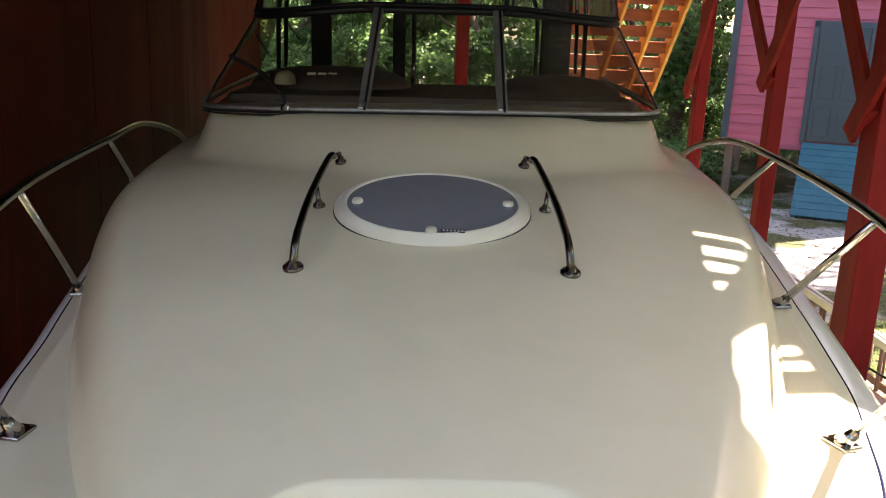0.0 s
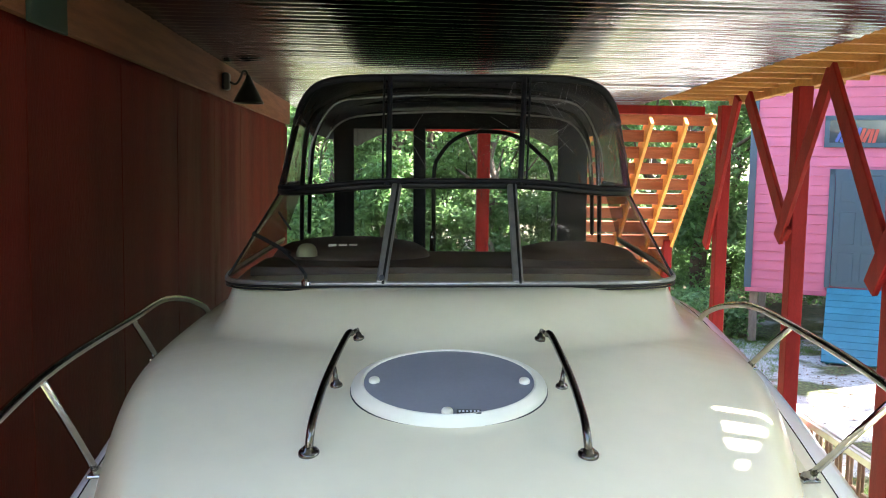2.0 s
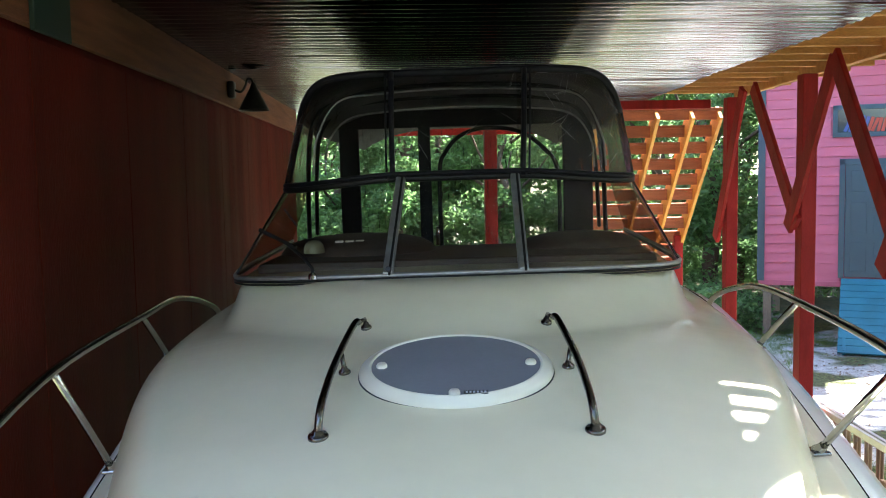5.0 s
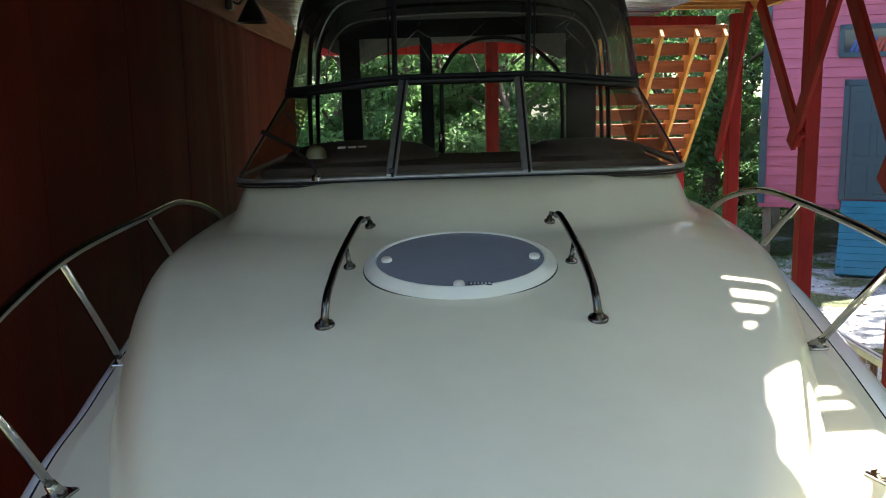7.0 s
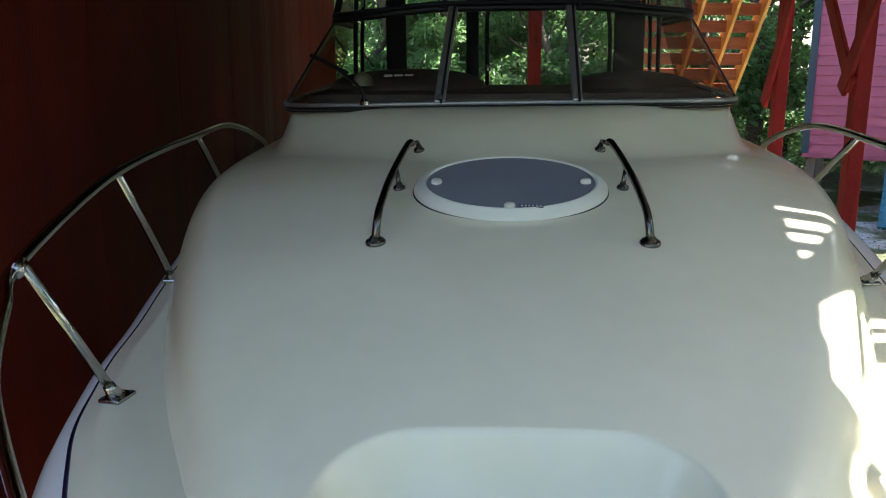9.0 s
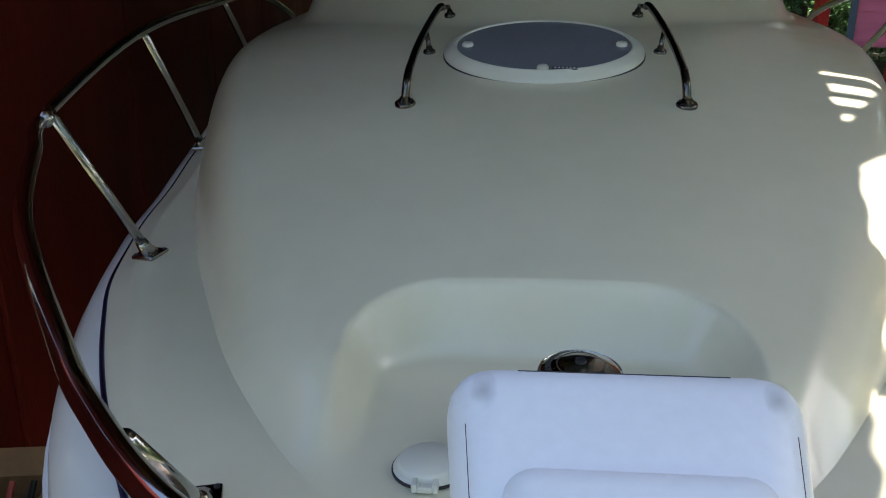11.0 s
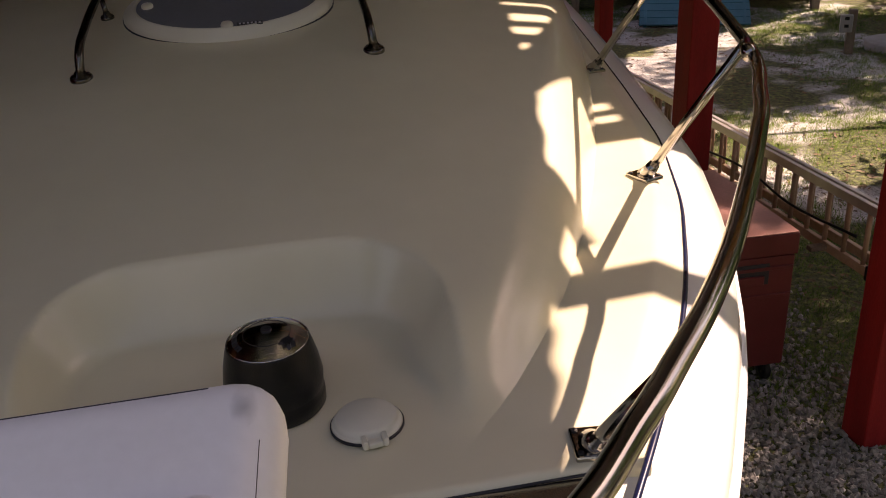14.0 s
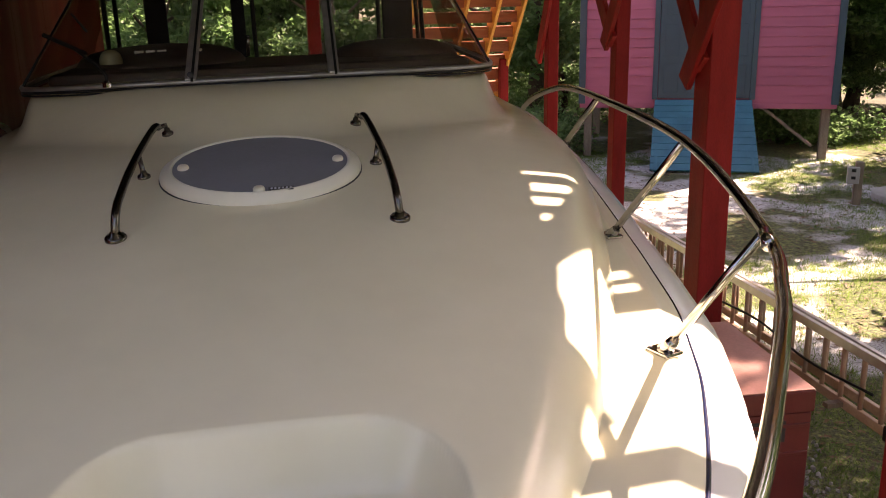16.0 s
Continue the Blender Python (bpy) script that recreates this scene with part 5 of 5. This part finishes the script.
def pump_post():
    ob = tagged(empty("utility_post", pose(8.42, 10.50, 0, 0, 0, -30) @ Matrix.Scale(0.72, 4)), "short weathered post with a grey electrical box", "utility post")
    part("post", boxed((0.06, 0.05, 0.42), (0.15, 0.15, 0.84), 0.01), "weathered", ob)
    b_ = part("meter_box", boxed((-0.06, -0.10, 0.60), (0.22, 0.12, 0.32), 0.012), "greybox", ob, "grey metal outlet box")
    for z in (0.56, 0.70):
        part("outlet", boxed((-0.06, -0.162, z), (0.08, 0.012, 0.06), 0.004), "plastic", b_)
    tagged(part("well_cover", lathe([(0.0, 0.12), (0.50, 0.12), (0.53, 0.10), (0.53, 0.0)], 36, Matrix.Translation((9.34, 10.45, 0))), "concrete", None, "", True), "round grey concrete well cover on the ground", "cover")


pump_post()


def storage():
    sh = tagged(empty("shelf", pose(-1.17, 1.58, 0)), "dark narrow storage shelf against the red wall", "shelf")
    part("top", boxed((0, 0, 1.30), (0.30, 0.9, 0.03), 0.003), "weathered", sh)
    for x in (-0.12, 0.12):
        for y in (-0.40, 0.40):
            part("leg", boxed((x, y, 0.642), (0.04, 0.04, 1.285), 0.003), "weathered", sh)
    bx = tagged(empty("cardboard_box", pose(-1.14, 1.70, 1.315, 0, 0, 6)), "open brown cardboard box of odds and ends on the shelf", "box")
    for c, sz in (((0, -0.10, 0.09), (0.20, 0.006, 0.18)), ((0, 0.10, 0.09), (0.20, 0.006, 0.18)), ((-0.10, 0, 0.09), (0.006, 0.20, 0.18)), ((0.10, 0, 0.09), (0.006, 0.20, 0.18))):
        part("side", boxed(c, sz, 0.001), "cardboard", bx)
    part("bottom", boxed((0, 0, 0.004), (0.2, 0.2, 0.006), 0.001), "cardboard", bx)
    part("flap", boxed((0, 0.13, 0.20), (0.2, 0.07, 0.005), 0.001, Matrix.Translation((0, 0.1, 0.18)) @ Matrix.Rotation(radians(50), 4, "X") @ Matrix.Translation((0, -0.1, -0.18))), "cardboard", bx)
    for k, x in enumerate((-0.05, 0.0, 0.05)):
        part("tool", tube([(x, -0.06, 0.05), (x + 0.02, 0.06, 0.19)], 0.008, 8), ("steel", "bookred", "plastic")[k], bx)
    tagged(part("jug", lathe([(0.0, 0), (0.075, 0), (0.085, 0.02), (0.085, 0.12), (0.06, 0.17), (0.025, 0.19), (0.025, 0.22), (0.0, 0.22)], 24, Matrix.Translation((-1.12, 1.42, 1.316))), "jug", None, "", True), "dark blue-grey plastic jug on the shelf", "jug")


storage()


# ---- vegetation ----
def leaf_mesh(name, blobs, count, size, seed, material):
    """Many small folded leaves spread over uneven clumps."""
    rnd = random.Random(seed)
    v, f = [], []
    for _ in range(count):
        c, r = rnd.choice(blobs)
        d = Vector((rnd.gauss(0, 1), rnd.gauss(0, 1), rnd.gauss(0, 0.8))).normalized() * (rnd.random() ** 0.45)
        p = Vector(c) + Vector((d.x * r[0], d.y * r[1], d.z * r[2]))
        a = Vector((rnd.gauss(0, 1), rnd.gauss(0, 1), rnd.gauss(-0.2, 0.6))).normalized()
        b = a.cross(Vector((rnd.gauss(0, 1), rnd.gauss(0, 1), rnd.gauss(0, 1)))).normalized()
        s = size * rnd.uniform(0.6, 1.3)
        k = len(v)
        up = a.cross(b) * s * 0.12
        v += [p, p + a * s * 0.5 + b * s * 0.28 + up, p + a * s, p + a * s * 0.5 - b * s * 0.28 + up]
        f.append((k, k + 1, k + 2, k + 3))
    me = bpy.data.meshes.new(name)
    me.from_pydata([tuple(q) for q in v], [], f)
    me.update()
    me.materials.append(M[material])
    return me


def trunk_bm(h, r, seed, limbs):
    rnd = random.Random(seed)
    pts = [(rnd.uniform(-0.12, 0.12) * k, rnd.uniform(-0.12, 0.12) * k, h * k / 7) for k in range(8)]
    bm = tube(smooth_path(pts, 3), [r * (1.25 - 0.95 * (i / 21)) if i else r * 1.6 for i in range(22)], 10)
    for k in range(limbs):
        z = h * rnd.uniform(0.35, 0.9)
        a = rnd.uniform(0, 6.28)
        q = Vector((math.cos(a), math.sin(a), 0.55))
        base = Vector((0, 0, z))
        tube(smooth_path([base, base + q * h * 0.08, base + q * h * 0.17 + Vector((0, 0, 0.1)), base + q * h * 0.25 + Vector((0, 0, 0.35))], 3), [r * 0.4 * (1 - 0.08 * i) for i in range(10)], 6, bm)
    return bm


def tree_kind(seed, h, crown_low, spread, material, count, size):
    rnd = random.Random(seed)
    ob = tagged(empty("tree", pose(0, 0, -50)), "tall broadleaf tree with green leaves at the yard edge", "tree", "trees round the yard")
    part("trunk", trunk_bm(h * 0.92, 0.06 + h * 0.012, seed, 9), "bark", ob, "", True)
    blobs = []
    for k in range(30):
        z = crown_low + (h - crown_low) * rnd.random()
        a, q = rnd.uniform(0, 6.28), spread * rnd.uniform(0.1, 1.0) * (1.0 if z < h * 0.75 else 0.55)
        r = rnd.uniform(0.5, 1.1) * spread * 0.34
        blobs.append(((q * math.cos(a), q * math.sin(a), z), (r, r, r * 0.6)))
    me = leaf_mesh("crown", blobs, count, size, seed, material)
    c = new("crown", me)
    c.parent = ob
    return ob


kinds = [tree_kind(11, 11.0, 2.8, 3.0, "leaf", 13000, 0.20), tree_kind(12, 9.0, 1.6, 2.6, "leaf2", 13000, 0.18), tree_kind(13, 13.0, 4.4, 3.2, "leaf", 13000, 0.22), tree_kind(14, 6.0, 0.4, 2.2, "leaf2", 13000, 0.15), tree_kind(15, 12.5, 4.6, 2.7, "leaf", 1500, 0.21)]
rnd = random.Random(3)
SPOTS = []
for k in range(13):
    SPOTS.append((rnd.uniform(-10, 8), rnd.uniform(30, 44)))
for k in range(12):
    SPOTS.append((rnd.uniform(16, 34), rnd.uniform(24, 40)))
for k in range(8):
    SPOTS.append((rnd.uniform(19.5, 30), rnd.uniform(2, 20)))
for k in range(4):
    SPOTS.append((rnd.uniform(-14, -7), rnd.uniform(12, 26)))
# the last of these is added out of view to shade the near ground
SPOTS += [(8.0, 34.0), (11.0, 36.0), (12.6, 18.5), (17.5, 17.5), (13.8, 20.0), (11.6, 8.3)]
# (9.4, 5.2) and (8.0, 4.8) are added out of view to shade the gravel
LOW = [(13.6, 11.9), (9.4, 5.2), (8.0, 4.8), (7.0, 20.0), (8.0, 21.0), (15.2, 11.0), (16.5, 13.5), (13.0, 1.0), (17.5, 6.5)]
for k in range(9):
    LOW.append((-7 + 1.15 * k + rnd.uniform(-0.4, 0.4), rnd.uniform(20.5, 26)))
for k in range(7):
    LOW.append((rnd.uniform(12.5, 17), rnd.uniform(16.5, 22)))
LOW += [(6.2, 21.5), (-4.6, 17.5), (9.5, 27.5), (7.6, 29.0), (11.0, 26.0), (4.4, 24.6), (5.6, 27.5), (3.2, 27.0)]
# added ring of unseen trees that blocks the low sky before the bow
for k in range(9):
    a = radians(180 + 20 * k)
    SPOTS.append((14 * math.cos(a) + rnd.uniform(-1, 1), 12 * math.sin(a) - 6))
# more unseen trees, added to keep sun off the ground before the bow
SPOTS += [(9.0, -1.5), (10.5, -6.0), (14.0, 0.5), (7.0, -9.5), (12.5, -10.0), (6.0, -4.5), (3.0, -12.0)]
SPOTS += [(14.9, 13.4), (15.6, 12.0)]       # added unseen thin crowns that dapple the yard
for i, (x, y) in enumerate(SPOTS):
    k = kinds[(i * 7 + i // 3) % 4 if i < len(SPOTS) - 2 else 4]
    s = rnd.uniform(0.8, 1.2) if k is not kinds[4] else 0.8
    copy_thing(k, pose(x, y, 0, rnd.uniform(-3, 3), rnd.uniform(-3, 3), rnd.uniform(0, 360)) @ Matrix.Diagonal((s, s, s, 1)))
for i, (x, y) in enumerate(LOW):
    s = rnd.uniform(0.75, 1.15)
    copy_thing(kinds[3 if i % 3 else 1], pose(x, y, 0, 0, 0, rnd.uniform(0, 360)) @ Matrix.Diagonal((s, s, s, 1)))
for k in kinds:
    for o in (*k.children_recursive, k):
        bpy.data.objects.remove(o)


def bushes():
    rnd = random.Random(21)
    blobs = []
    for k in range(130):
        x = rnd.uniform(-8, 16)
        y = rnd.uniform(18.5, 25) if x > 11.5 else rnd.uniform(20, 26)
        r = rnd.uniform(0.5, 1.3)
        blobs.append(((x, y, r * 0.55), (r, r, r * 0.75)))
    for k in range(26):
        y = rnd.uniform(3, 17)
        blobs.append(((rnd.uniform(13, 17) + 0.1 * y, y, 0.6), (1.1, 1.1, 0.8)))
    for k in range(12):
        blobs.append(((rnd.uniform(9.9, 12.5), rnd.uniform(15.0, 17.0), 0.35), (0.5, 0.5, 0.4)))
    for k in range(8):
        blobs.append(((rnd.uniform(5.2, 6.6), rnd.uniform(15.6, 17.2), 0.4), (0.5, 0.5, 0.5)))
    ob = new("undergrowth", leaf_mesh("undergrowth", blobs, 90000, 0.11, 5, "leaf2"))
    tagged(ob, "dense green undergrowth along the yard edge", "bushes", kind="stuff")


bushes()


def yard_grass():
    """Grass in small tufts, thick in some patches and missing in others."""
    rnd = random.Random(31)
    v, f = [], []
    tufts = 0
    while tufts < 11500:
        x, y = rnd.uniform(2.6, 15), rnd.uniform(1.5, 16)
        q = noise.noise(Vector((x * 0.45 + 3, y * 0.45, 0.5)))
        tufts += 0.15
        if q < -0.05 + 0.25 * rnd.random():
            continue
        tufts += 0.85
        tall = rnd.uniform(0.4, 1.0)
        for _ in range(18):
            a, h = rnd.uniform(0, 6.28), rnd.uniform(0.03, 0.10) * tall
            lean = Vector((rnd.gauss(0, 0.7), rnd.gauss(0, 0.7), 1)).normalized() * h
            w = Vector((math.cos(a), math.sin(a), 0)) * rnd.uniform(0.0015, 0.004)
            px, py = x + rnd.gauss(0, 0.05), y + rnd.gauss(0, 0.05)
            p = Vector((px, py, ground_height(px, py)))
            k = len(v)
            v += [p - w, p + w, p + lean * 0.6 + w * 0.6, p + lean]
            f.append((k, k + 1, k + 2, k + 3))
    ob = sheet("grass", v, f, "grass", None, "", False)
    tagged(ob, "thin patchy grass growing in the sand", "grass", kind="stuff")


yard_grass()


def leaf_litter():
    """Dead leaves lying on the sand and the grass."""
    rnd = random.Random(51)
    v, f = [], []
    for _ in range(9000):
        x, y = rnd.uniform(3.0, 13), rnd.uniform(1.6, 15)
        if noise.noise(Vector((x * 0.8, y * 0.8, 2.5))) < -0.15 + 0.5 * rnd.random() - 0.25:
            continue
        a, q = rnd.uniform(0, 6.28), rnd.uniform(0.018, 0.045)
        d, e = Vector((math.cos(a), math.sin(a), rnd.uniform(-0.2, 0.3))) * q, Vector((-math.sin(a), math.cos(a), rnd.uniform(-0.3, 0.3))) * q * 0.4
        p = Vector((x, y, ground_height(x, y) + 0.012))
        k = len(v)
        v += [p - d, p - e, p + d, p + e + Vector((0, 0, 0.006))]
        f.append((k, k + 1, k + 2, k + 3))
    tagged(sheet("leaf_litter", v, f, "litter", None, "", False), "brown dead leaves strewn over the yard", "leaves", kind="stuff")


leaf_litter()


def gravel():
    rnd = random.Random(41)
    v, f = [], []
    for _ in range(17000):
        x, y = rnd.uniform(1.6, 3.8), rnd.uniform(1.8, 4.6)
        if x > 3.0 + 0.4 * math.sin(y * 1.3) + rnd.uniform(0, 0.8):
            continue
        r = rnd.uniform(0.010, 0.025)
        c = Vector((x, y, r * 0.4))
        k = len(v)
        q = [Vector((1, 0, 0)), Vector((-1, 0, 0)), Vector((0, 1, 0)), Vector((0, -1, 0)), Vector((0, 0, 0.85)), Vector((0, 0, -0.85))]
        rot_ = Euler((rnd.uniform(0, 6), rnd.uniform(0, 6), rnd.uniform(0, 6))).to_matrix()
        v += [c + rot_ @ (p * r * rnd.uniform(0.7, 1.2)) for p in q]
        f += [tuple(k + i for i in t) for t in ((0, 2, 4), (2, 1, 4), (1, 3, 4), (3, 0, 4), (2, 0, 5), (1, 2, 5), (3, 1, 5), (0, 3, 5))]
    tagged(sheet("gravel", v, f, "stone", None, "", False), "grey gravel strip beside the boat", "gravel", kind="stuff")


gravel()
